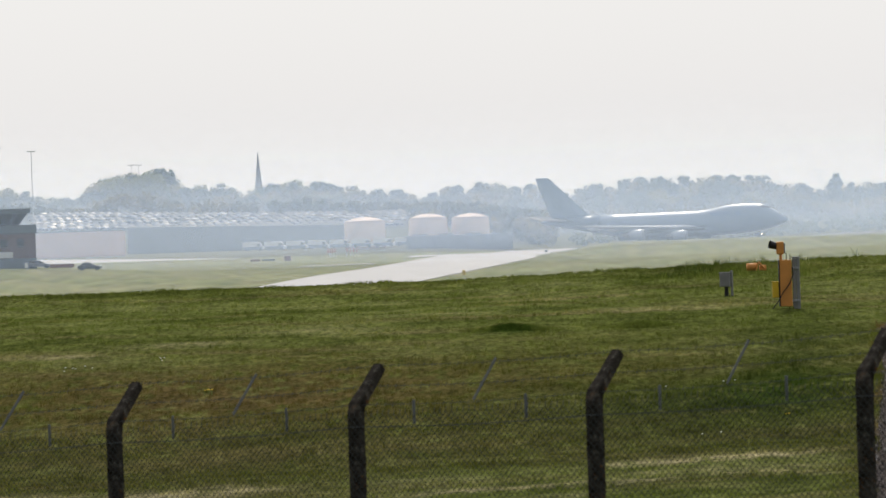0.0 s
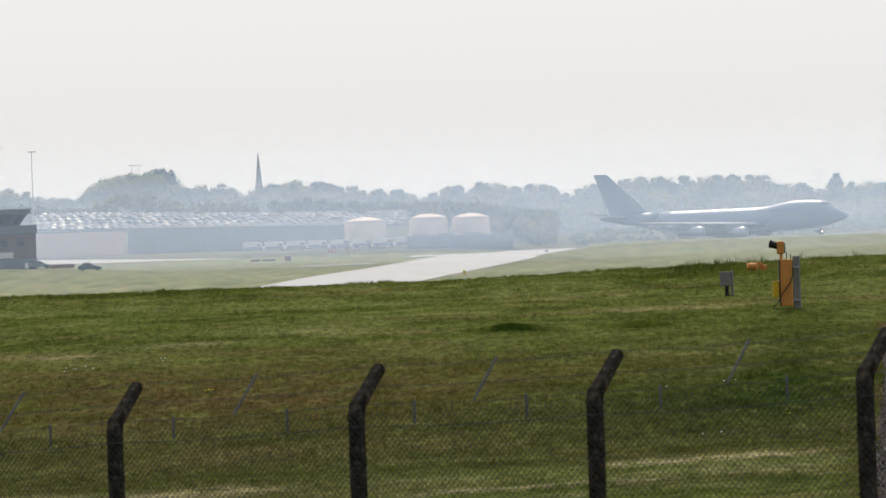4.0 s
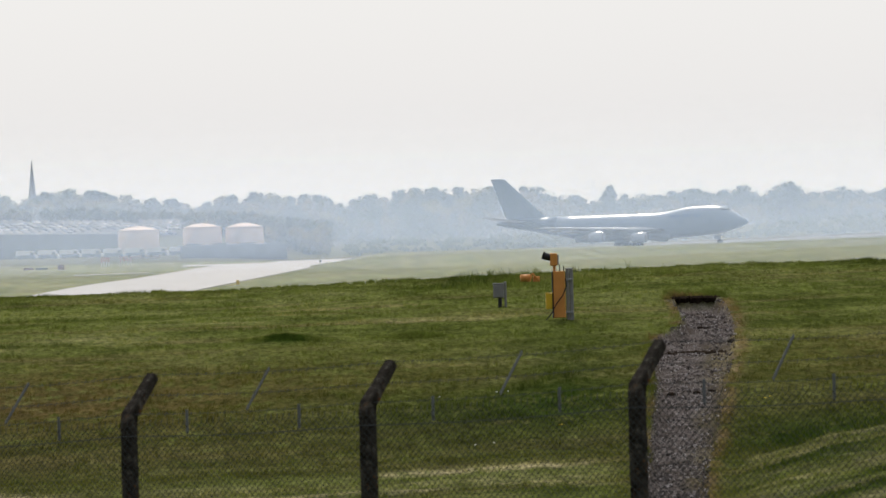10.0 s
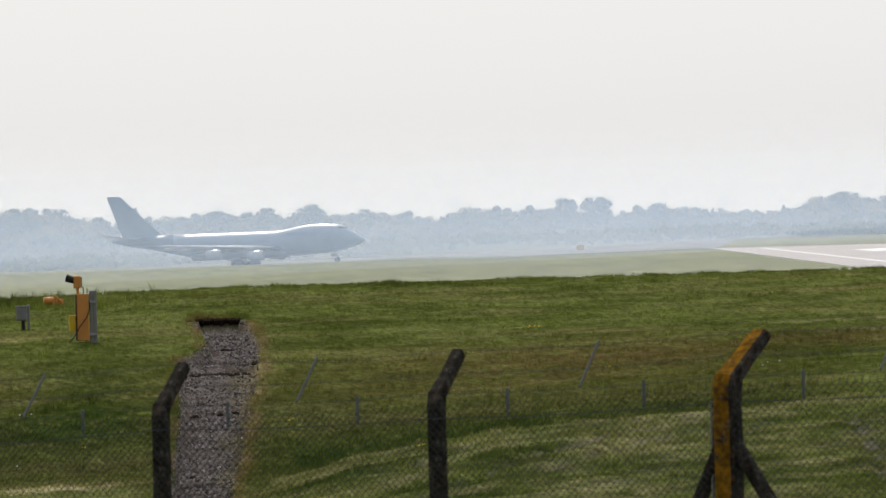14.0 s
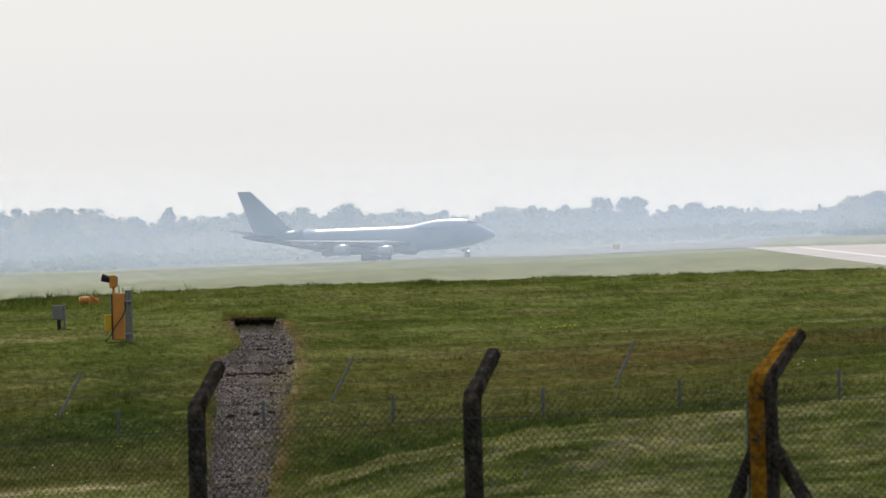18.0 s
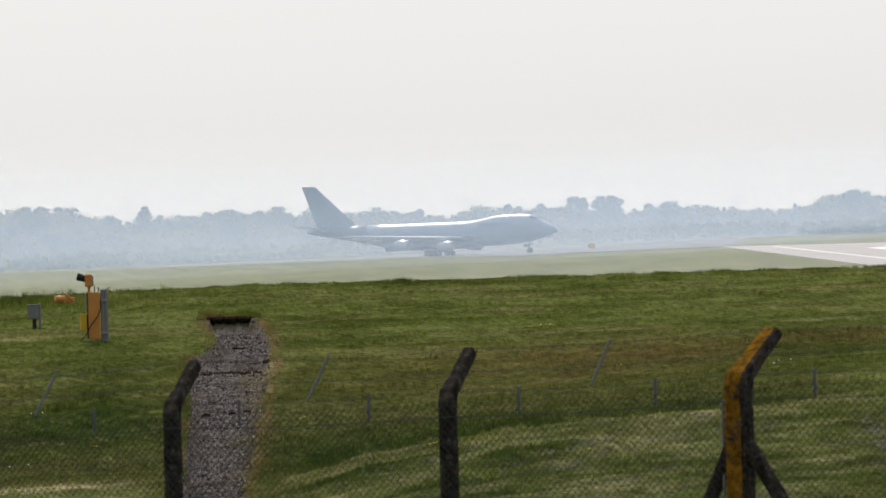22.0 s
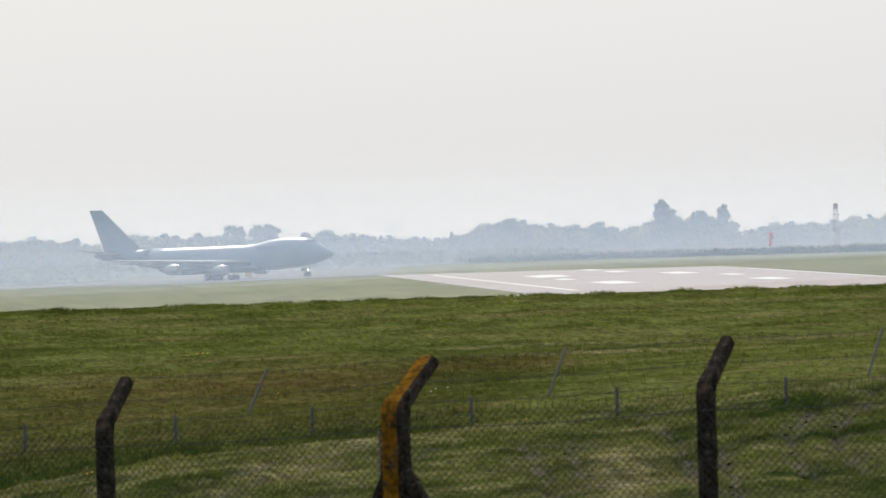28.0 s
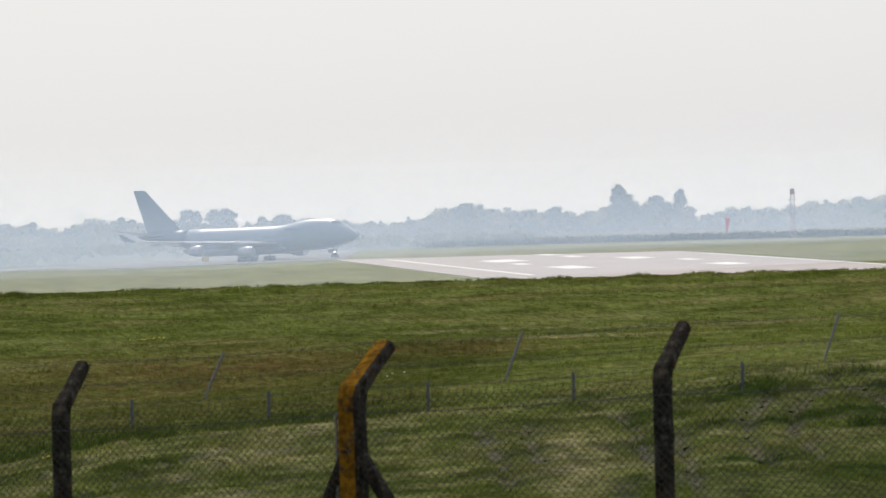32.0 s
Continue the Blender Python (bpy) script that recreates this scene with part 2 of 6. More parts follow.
def airfield(x, y):
    """Height of the airfield beyond the crest."""
    r = math.hypot(x, y)
    az = math.degrees(math.atan2(x, y))
    z = -1.3 + 0.020 * (smooth(20, 320, x) * 300 * 0.72 + 0.28 * max(0, min(300, x - 40)))
    z += 3.6 * math.exp(-((x + 86) / 40) ** 2 - ((y - 935) / 130) ** 2)
    z += 0.38 * math.exp(-((x - 122) / 42) ** 2)
    z += lerp_table((20, 59, 83, 125, 161, 182, 206, 224, 260), (0, 0.46, 0.38, 0.18, 0.14, 0.0, -0.21, -0.4, 0), x) * smooth(1240, 1290, r) * (1 - smooth(1430, 1540, r))
    if 1130 < r < 1330 and 1.2 < az < 8.4:  # the verge before the far taxiway
        brow = 9 + 1262 * math.tan(radians(lerp_table((1.2, 1.5, 1.75, 2.0, 3.84, 4.9, 5.9, 6.5, 7.56, 8.4), (-0.44, -0.405, -0.358, -0.340, -0.336, -0.336, -0.326, -0.318, -0.306, -0.312), az)))
        z += max(0.0, brow - z) * smooth(1140, 1255, r) * (1 - smooth(1272, 1325, r))
    hill = 1 - smooth(-0.3, 1.2, az)
    tilt = smooth(-5.5, -0.5, az)
    z += hill * (2.3 * smooth(1420, 1476, r) + (7.9 - 2.2 * tilt) * smooth(1540, 1562, r) + (5.3 - 1.0 * tilt) * smooth(1562, 1740, r))
    z += (1 - hill) * (2.5 * smooth(1500, 1900, r) + 2.0 * smooth(1900, 2600, r))
    return z


RIDGE_AZ, RIDGE_EL = (2, 4.6, 5.6, 6.75, 7.9, 9.3, 10.8, 12.1, 14.5, 15.6, 17.1), (-3.2, -3.05, -2.9, -2.54, -2.32, -2.19, -2.115, -2.0, -1.785, -1.64, -1.56)


def drain_side(r):
    """Bearings of both edges of the stony drain at that distance; it ends in the slope."""
    left = lerp_table((76, 82, 102, 111, 112.5, 115, 119.5, 124, 128), (4.76, 4.78, 4.90, 4.86, 4.84, 5.05, 5.22, 5.19, 5.08), r)
    right = lerp_table((76, 82, 102, 110, 119.5, 124, 128), (5.43, 5.45, 5.70, 5.79, 5.76, 5.70, 5.62), r)
    return left, right


def in_drain(az, r, grow=0.0):
    if not 60 < r < 128.3 + grow * 8:
        return 0.0
    left, right = drain_side(r)
    wob = 0.07 * noise.noise((r * 0.5, az * 3, 5)) + 0.03 * noise.noise((r * 1.7, az * 9, 2))
    d = min(az - left + wob, right - az + wob) + grow
    return min(1.0, max(0.0, d / 0.07))


RUTS = (  # bearing and distance along each wheel rut that curves over the bank
    ((8.0, 71.0), (8.27, 72.3), (8.79, 75.2), (9.3, 76.3), (9.81, 78.6), (10.6, 79.6)), ((9.0, 72.2), (9.6, 74.5), (10.2, 76.6), (10.9, 78.0)), ((6.9, 73.5), (7.5, 76.5), (8.1, 78.6)),
    ((14.0, 77.0), (14.11, 75.5), (14.24, 73.3), (14.36, 69.5), (14.42, 66.0)), ((14.7, 71.5), (14.75, 69.1), (14.85, 65.7), (14.96, 62.5)),
    ((15.95, 78.5), (15.72, 76.2), (15.55, 73.5), (15.5, 70.0), (15.62, 67.1), (15.8, 65.0)), ((16.5, 77.8), (16.2, 75.5), (16.0, 72.5), (16.05, 69.0), (16.3, 66.0)),
    ((12.45, 76.5), (12.57, 73.9), (12.71, 70.1), (12.82, 66.0)), ((13.0, 76.0), (13.05, 73.0), (13.15, 69.5)), ((16.4, 79.0), (16.68, 77.0), (16.88, 75.4), (17.2, 73.0)))


def rut(az, r):
    """How far a spot lies in one of the wheel ruts."""
    deep = 0.0
    if not 61 < r < 81 or az < 6.5:
        return deep
    for line in RUTS:
        for (a0, r0), (a1, r1) in zip(line, line[1:]):
            u, v = (a1 - a0) * 1.3 / 0.14, (r1 - r0) / 0.42
            p, q = (az - a0) * 1.3 / 0.14, (r - r0) / 0.42
            k = min(1.0, max(0.0, (p * u + q * v) / (u * u + v * v)))
            d2 = (p - k * u) ** 2 + (q - k * v) ** 2
            if d2 < 6:
                deep = max(deep, math.exp(-d2))
    return deep


def ground_z(x, y):
    r = math.hypot(x, y)
    az = max(-25.0, min(35.0, math.degrees(math.atan2(x, y))))
    f = fence_foot(az)
    c = crest(az)
    if r < 142:
        ridge = max(f - 0.1, 9 + 82 * math.tan(radians(lerp_table(RIDGE_AZ, RIDGE_EL, az))))
        up = ridge - f + 0.1
        behind = ridge - 0.34 * min(1, up * 2.5)
        z = lerp_table((0, 8, 25, 50, 66, 82, 86, 90, 98, 120, 134, 142),
                       (7.3, 7.2, 6.0, f, f - 0.08 + up * 0.45, ridge, behind + 0.06, behind, max(f + 0.55, behind + 0.3), 6.55, c - 0.42, c), r)
        if 58 < r < 141:
            z += 0.05 * noise.noise((x * 0.35, y * 0.25, 0)) + 0.03 * noise.noise((x * 1.3, y * 0.8, 3))
            if r < 84 and up > 0.05:
                z += 0.04 * noise.noise((x * 0.9, y * 0.5, 7)) + 0.022 * noise.noise((x * 2.2, y * 0.9, 11))
        z += 0.10 * gauss(az, 0.74, 0.36) * smooth(115.6, 116.7, r) * (1 - smooth(117.2, 121, r))
        z -= (0.30 + 0.04 * smooth(121, 126, r)) * in_drain(az, r) + 0.09 * rut(az, r)
        return z
    a = airfield(x, y)
    return a + (c - a) * lerp_table((142, 150, 175, 220, 330, 480), (1, 0.96, 0.78, 0.5, 0.15, 0.0), r)


def cover(x, y):
    """What grows there: straw, brown stems, lush grass with some painted shade, gravel."""
    r = math.hypot(x, y)
    az = math.degrees(math.atan2(x, y))
    if r > 150 or not -14 < az < 26:
        return (0.1, 0.1, 0.2, 0.0)
    wob = noise.noise((x * 0.25, y * 0.2, 9))
    wob2 = noise.noise((x * 0.7, y * 0.35, 4))
    stony = in_drain(az, r, 0.05)
    edge = max(0.0, in_drain(az, r, 0.10 + 0.06 * wob) - stony) * smooth(-0.15, 0.35, wob2)
    if 66 < r < 127.5:  # dry torn grass along the drain's sides
        left, right = drain_side(r)
        edge = max(edge, 1.0 * gauss(az, right + 0.05 + 0.03 * wob, 0.075) * smooth(-0.55, -0.1, wob2), 0.9 * gauss(az, left - 0.05, 0.055) * smooth(-0.1, 0.2, wob2))
    straw = 0.35 * gauss(az, 5.7, 0.2) * gauss(r, 110, 10) + edge * 0.22
    bank = smooth(5.2, 6.4, az) * (1 - smooth(82.6, 83.6, r))
    straw += bank * (0.55 * gauss(r, 82.2, 0.8) * smooth(-0.35, 0.1, noise.noise((x * 0.9, y * 0.6, 22))) + 0.30 * smooth(0.0, 0.3, noise.noise((x * 0.5, y * 0.6, 2))) * (1 - 0.5 * smooth(11.5, 13, az)) + 0.22 * smooth(0.0, 0.3, noise.noise((x * 1.1, y * 1.0, 14))) + 0.8 * gauss(az, 13.62, 0.40) * gauss(r, 68.5, 6.0) + 0.30 * gauss(az, 10.4, 1.1) * gauss(r, 76, 6.0))
    low = (1 - smooth(3.2, 4.6, az)) * (gauss(r, 84.0 + 2.0 * wob, 0.9) + 0.7 * gauss(r, 80.0 + 1.5 * wob2, 0.7))
    straw += 2.0 * low * smooth(-0.25, 0.2, noise.noise((x * 0.22, y * 0.1, 6)))
    for a, q, wa, wr in ((-3.0, 115.6, 0.7, 0.5), (-4.3, 113.5, 0.5, 0.5), (-1.5, 118.0, 0.9, 0.35), (2.3, 122.5, 0.45, 0.5), (0.0, 124.5, 0.8, 0.4), (9.3, 118.8, 1.6, 0.25), (12.6, 121.5, 1.0, 0.3), (13.6, 117, 1.0, 0.8), (15.0, 122, 1.5, 0.3), (15.5, 116, 1.2, 0.4)):
        straw += 0.8 * gauss(az, a + 0.02 * (r - q), wa) * gauss(r, q + 0.3 * wob, wr)
    fresh = smooth(-2.5, 0.5, az) * (1 - smooth(4.2, 4.7, az)) * (1 - smooth(84.5, 86.5, r + 2 * wob))
    brown = 0.66 * gauss(az, 9.7, 2.2) * gauss(r, 110 + 3 * wob, 6.5) + 1.0 * gauss(az, 12.2, 0.95) * gauss(r, 112.5, 4.0) + 0.55 * gauss(az, -2.5, 3.5) * gauss(r, 103 + 3 * wob, 7) + edge * 1.8
    lush_shade = 0.68 * smooth(5.2, 6.4, az) * (1 - smooth(10.5, 13, az)) * gauss(r, 88.5, 5.0) + 0.5 * gauss(az, 3, 2) * gauss(r, 97, 5)
    # First term paints the shade on the near face of the hump at 0.74.
    lush_shade += 1.6 * gauss(az, 0.74, 0.26) * gauss(r, 116.2, 0.7) + 0.3 * gauss(az, 2.24, 0.3) * gauss(r, 116.5, 0.6)
    rank = (1 - bank) * (1 - smooth(11.0, 13.0, az)) * (1 - fresh)
    brown += 0.42 * (1 - smooth(100, 120, r)) * rank
    lush_shade += 0.38 * (1 - smooth(98, 120, r)) * rank * smooth(2.5, 5.0, az) + 0.34 * (1 - smooth(98, 120, r)) * rank * (1 - smooth(2.5, 5.0, az))
    lush_shade += 0.08 * smooth(3.6, 5.5, az) * (1 - smooth(9.0, 12.0, az)) * smooth(110, 120, r)
    lush_shade += 0.5 * gauss(az, 3.9, 0.7) * gauss(r, 108, 12) + 0.55 * gauss(az, 12.0, 0.9) * gauss(r, 109, 9)
    brown += 0.10 * gauss(r, 141.8, 2.0)
    lush_shade += 0.18 * gauss(r, 141.8, 2.0) + 0.9 * gauss(az, 2.85, 0.55) * gauss(r, 139.5, 2.2)
    lush_shade += bank * (0.20 + 0.26 * smooth(14.6, 15.6, az)) + bank * 0.6 * smooth(0.05, 0.30, -noise.noise((x * 0.5, y * 0.6, 2)))
    straw += fresh * 0.35 * smooth(0.05, 0.3, noise.noise((x * 0.4, y * 0.5, 27)))
    stony = max(stony, bank * 0.3 * smooth(0.10, 0.30, noise.noise((x * 0.45, y * 1.3, 12))) * smooth(0.0, 0.25, noise.noise((x * 1.4, y * 1.6, 8)) + 0.18))
    if stony > 0.3 and 66 < r < 127.5:  # torn brown turf creeps in from one side
        across = (az - left) / (right - left)
        creep = smooth(0.50, 0.95, across + 0.25 * wob2) * (1 - smooth(112, 118, r))
        stony *= 1 - 0.55 * creep
        brown += 0.9 * creep
        straw += 0.55 * creep * smooth(0.0, 0.3, wob2) + 0.3 * gauss(across, 0.45, 0.2) * gauss(r, 104, 3)
    lush_shade *= 1 - min(1.0, edge)
    tracks = rut(az, r)
    stony = max(stony, 0.62 * tracks * smooth(-0.40, 0.10, noise.noise((x * 1.9, y * 0.9, 31)) + 0.5 * noise.noise((x * 5, y * 2, 33))))
    return tuple(min(1.0, max(0.0, k)) for k in (straw * 0.85, brown, lush_shade, stony))


def paint_cover(me):
    att = me.color_attributes.new("cover", "FLOAT_COLOR", "POINT")
    att.data.foreach_set("color", [k for v in me.vertices for k in cover(v.co.x, v.co.y)])


def build_ground():
    azs = sorted({round(float(a), 2) for a in (*np.arange(-180, 181, 12.0), *np.arange(-12, 24.1, 0.25), *np.arange(4.5, 6.01, 0.05), *np.arange(6, 17.6, 0.0833))})
    rs = [0.5, 4, 8, 14, 20, 26, 34, 42, 50, 57, *np.arange(64, 84.2, 0.45), *np.arange(84.8, 143, 0.8), 143.5, 146, 149, 152, 158, 166, 176, 190, 210, 240, 280, 330,
          400, 480, *np.arange(540, 1500, 60), *np.arange(1500, 1800, 12), *np.arange(1840, 2700, 60), 3000, 3600, 4200, 4900]
    verts, faces = [], []
    n = len(azs) - 1
    for r in rs:
        for a in azs[:-1]:
            x, y = r * math.sin(radians(a)), r * math.cos(radians(a))
            verts.append((x, y, ground_z(x, y)))
    for i in range(len(rs) - 1):
        for j in range(n):
            k = (j + 1) % n
            faces.append((i * n + j, (i + 1) * n + j, (i + 1) * n + k, i * n + k))
    faces.append(tuple(range(n)))
    ob = piece("ground", verts, faces, (GRASS, MOWN, HEATH), None, "rough grass field with dry patches sloping to an airfield", True)
    first = [i for i, r in enumerate(rs) if r < 152][-1] * n
    ob.data.polygons.foreach_set("material_index", [0 if i < first else 2 if rs[i // n] > 1425 else 1 for i in range(len(faces) - 1)] + [0])
    paint_cover(ob.data)
    return tagged(ob, category="grass", kind="structure")


build_ground()


def paving(name, corners, mat, label, lift=0.10, step=12.0, kind="structure"):
    """A slab over the ground inside four corners (a, b along one side; d, c along the other)."""
    a, b, c, d = [Vector((*p, 0)) for p in corners]
    nu = max(2, int((b - a).length / step))
    nv = max(2, int((d - a).length / step))
    verts, faces = [], []
    for i in range(nu + 1):
        for j in range(nv + 1):
            u, v = i / nu, j / nv
            p = (a * (1 - u) + b * u) * (1 - v) + (d * (1 - u) + c * u) * v
            verts.append((p.x, p.y, ground_z(p.x, p.y) + lift))
    w = nv + 1
    for i in range(nu):
        for j in range(nv):
            faces.append((i * w + j, i * w + j + 1, (i + 1) * w + j + 1, (i + 1) * w + j))
    edge = [i * w for i in range(nu + 1)] + [nu * w + j for j in range(1, nv + 1)] + [i * w + nv for i in range(nu - 1, -1, -1)] + [j for j in range(nv - 1, 0, -1)]
    base = len(verts)
    for e in edge:
        x, y, z = verts[e]
        verts.append((x, y, z - lift - 0.5))
    for k in range(len(edge)):
        k2 = (k + 1) % len(edge)
        faces.append((edge[k], edge[k2], base + k2, base + k))
    ob = piece(name, verts, faces, mat, None, label)
    return tagged(ob, category="paving", kind=kind)


def polar(az, r):
    return (r * math.sin(radians(az)), r * math.cos(radians(az)))


paving("taxiway", ((-31.5, 770), (-7.7, 770), (38.0, 1450), (2.5, 1430)), TARMAC, "pale concrete taxiway shining in the light")
paving("taxiway_junction", (polar(-0.42, 1340), polar(0.3, 1375), polar(0.3, 1425), polar(-0.35, 1405)), TARMAC, "pale concrete bay beside the taxiway", 0.115)
paving("runway", ((226, 1172), (261, 990), (167.5, 420), (122.5, 420)), RUNWAY, "wide pale concrete runway end with worn markings")

# ---- perimeter fence: cranked concrete posts, chain link, barbed wire ----
PHI, FENCE_D = radians(37.0), 40.3
F_OUT = Vector((math.sin(PHI), math.cos(PHI), 0))
F_ALONG = Vector((math.cos(PHI), -math.sin(PHI), 0))


POST_AZ = (-3.776, -1.052, 1.636, 4.675, 7.781, 11.058, 14.557)
BEND_EL = (-2.122, -2.024, -1.964, -1.831, -1.781, -1.664, -1.543)


def fence_point(k):
    """The bend of the post k bays from the first; fractions lie between posts."""
    if 0 <= k <= 6:
        i = min(5, int(k))
        u = k - i
        a, b = [F_OUT * FENCE_D + F_ALONG * FENCE_D * math.tan(radians(POST_AZ[j]) - PHI) for j in (i, i + 1)]
        p = a * (1 - u) + b * u
        za, zb = [9 + FENCE_D / math.cos(radians(POST_AZ[j]) - PHI) * math.tan(radians(BEND_EL[j])) for j in (i, i + 1)]
        return Vector((p.x, p.y, za * (1 - u) + zb * u))
    e, q = (fence_point(0), fence_point(1)) if k < 0 else (fence_point(6), fence_point(5))
    return e + (e - q) * (-k if k < 0 else k - 6)


def post_concrete(name, lichen):
    m = Nodes(name, 1.0, 0, 0.0)
    v = m.coords()
    a, b = m.noise(5, 5, 0.65, v), m.noise(30, 5, 0.7, v)
    col = m.mix(m.ramp(a, (0.36, (0, 0, 0)), (0.64, (1, 1, 1))), (0.018, 0.016, 0.013), (0.078, 0.068, 0.057))
    pale = m.noise(11, 6, 0.75, v)
    col = m.mix(m.ramp(pale, (0.52, (0, 0, 0)), (0.66, (0.8, 0.8, 0.8))), col, (0.155, 0.143, 0.120))
    col = m.mix(m.ramp(b, (0.45, (0, 0, 0)), (0.7, (0.7, 0.7, 0.7))), col, (0.012, 0.011, 0.010))
    lim = m.noise(7, 6, 0.7, v)
    lo = 0.35 if lichen else 0.575
    col = m.mix(m.ramp(lim, (lo, (0, 0, 0)), (lo + 0.12, (0.9, 0.9, 0.9))), col, m.mix(m.ramp(pale, (0.40, (0, 0, 0)), (0.60, (1, 1, 1))), (0.10, 0.055, 0.010), (0.31, 0.145, 0.008)) if lichen else (0.15, 0.060, 0.012))
    m.color(col)
    m.bump(b, 0.7, 0.012)
    return m.mat


CONCRETE = post_concrete("mossy_concrete", False)
LICHEN = post_concrete("lichen_covered_concrete", True)


def post_skin(height, arm=0.56, w=0.138):
    """A cranked post: foot at -height, bend at 0, arm leaning out along +y at 45 degrees."""
    h = w / 2
    line = [(0, -height - 0.5, h, 0), (0, -height, h, 0)] + [(0, -height + (height - 0.05) * i / 14, h, 0) for i in range(1, 15)] + [(0.02, 0.03, h * 0.98, 26)]
    line += [(arm * 0.70 * i / 5, arm * 0.71 * i / 5, h * (0.98 - 0.04 * i), 45) for i in range(1, 6)] + [(arm * 0.72, arm * 0.73, h * 0.58, 45)]
    rings = []
    for i, (y, z, s, tilt) in enumerate(line):
        tilt = radians(tilt)
        s *= 1 + 0.045 * noise.noise((i * 1.7, 0.3, 5))
        c = s * (0.24 + 0.2 * abs(noise.noise((i * 2.3, 4, 1))))
        ring = []
        for u, v in ((-s, -s + c), (-s + c, -s), (s - c, -s), (s, -s + c), (s, s - c), (s - c, s), (-s + c, s), (-s, s - c)):
            ring.append((u, y + v * math.cos(tilt), z - v * math.sin(tilt)))
        rings.append(ring)
    return loft(rings)


def build_fence():
    """Posts are things of their own; the mesh and the wires hang between them."""
    yaw = -math.degrees(PHI)
    verts, faces = post_skin(2.3)
    for k in range(-2, 10):
        p = fence_point(k)
        strainer = k == 5
        ob = thing("fence_post", pose(p.x, p.y, p.z - 0.085, 0, 0, yaw + (0, 0, 0, -2, -3, -4, -5, -7, -9, -9, -9, -9)[k + 2]),
                   "concrete fence post, cranked, thick with orange lichen and braced by struts" if strainer else
                   "weathered dark concrete fence post with a cranked top", "fence post", "perimeter fence posts")
        grow = 1.50 if strainer else 1.0
        shaft = piece("shaft", [(x * grow, y * grow, z) for x, y, z in verts], faces, (LICHEN, CONCRETE) if strainer else CONCRETE, ob)
        if strainer:  # lichen keeps to the weather side
            shaft.data.polygons.foreach_set("material_index", [1 if p.normal.x > 0.5 or p.normal.y > 0.5 else 0 for p in shaft.data.polygons])
        if strainer:
            for side, lean in ((-1, 0.50), (1, 0.68)):
                bm = bmesh.new()
                top, foot = Vector((side * 0.05, 0, -0.52)), Vector((side * (0.05 + lean * 2.0), 0, -2.52))
                box(bm, (0.11, 0.11, (top - foot).length), (top + foot) / 2, (top - foot).to_track_quat("Z", "Y").to_matrix().to_4x4(), 0.015)
                part("strut", bm, CONCRETE, ob, "dark concrete strut")
            bm = bmesh.new()
            rod(bm, (-0.16, -0.03, -2.2), (-0.15, -0.03, -0.18), 0.016, n=6)
            part("stretcher_bar", bm, STEEL, ob, "galvanised stretcher bar")


build_fence()

# ---- the aircraft: a four-engined freighter with an upper deck ----
GEAR_LIGHT = glow("landing_light", (1.0, 0.86, 0.62), 14.0)
STATIONS = [  # from the nose: metres, bottom, top, half width
    (0.0, 5.52, 5.72, 0.08), (0.25, 5.15, 6.02, 0.48), (0.8, 4.78, 6.42, 0.95), (1.8, 4.34, 7.02, 1.55), (2.8, 3.98, 7.66, 2.0),
    (3.8, 3.70, 8.28, 2.34), (4.8, 3.42, 8.88, 2.62), (5.7, 3.17, 9.44, 2.80), (6.5, 2.98, 9.82, 2.93), (7.6, 2.80, 10.04, 3.05), (9.2, 2.60, 10.15, 3.17), (12, 2.38, 10.22, 3.25),
    (15, 2.18, 10.15, 3.25), (17, 2.1, 9.95, 3.25), (19, 2.08, 9.58, 3.25), (21, 2.06, 9.20, 3.25), (22.8, 2.05, 8.94, 3.25), (25, 2.02, 8.82, 3.25), (29, 2.0, 8.8, 3.25),
    (34, 2.0, 8.8, 3.25), (40, 2.0, 8.8, 3.25), (44.5, 2.15, 8.82, 3.25), (48, 2.72, 8.84, 3.2), (52, 3.62, 8.86, 3.1), (55.5, 4.40, 8.85, 2.9),
    (59, 5.15, 8.75, 2.5), (62, 5.68, 8.6, 2.1), (65.5, 6.28, 8.35, 1.5), (68, 6.85, 8.05, 0.9), (69.3, 7.2, 7.8, 0.35)]
SEAM = 23
NOSE = 35.0


def hull_ring(s, lo, hi, w, n=28):
    """Cross-section: a round lower lobe, the upper deck narrower where the top is high."""
    ring = []
    mid = min((lo + hi) / 2, lo + 3.5 if hi - lo > 6 else (lo + hi) / 2)
    for j in range(n):
        a = 2 * math.pi * j / n
        c, q = math.cos(a), math.sin(a)
        if q < 0:
            ring.append((NOSE - s, w * c, mid + (mid - lo) * q))
        else:
            up = hi - mid
            slim = 1 - 0.16 * smooth(3.6, 5.0, up) * math.sin(math.pi * min(1, q * 1.05)) * q
            ring.append((NOSE - s, w * c * slim, mid + up * q))
    return ring


def wing_skin(side, line):
    """line: rows of (y, leading s, trailing s, z, thickness); an aerofoil at each."""
    rings = []
    for y, le, te, z, th in line:
        c = te - le
        ring = [(NOSE - le, side * y, z)]
        for u, t in ((0.08, 0.55), (0.3, 1.0), (0.6, 0.75), (0.85, 0.3)):
            ring.append((NOSE - le - c * u, side * y, z + th * t * 0.55))
        ring.append((NOSE - te, side * y, z))
        for u, t in ((0.85, 0.25), (0.6, 0.65), (0.3, 0.9), (0.08, 0.5)):
            ring.append((NOSE - le - c * u, side * y, z - th * t * 0.45))
        rings.append(ring)
    return loft(rings)


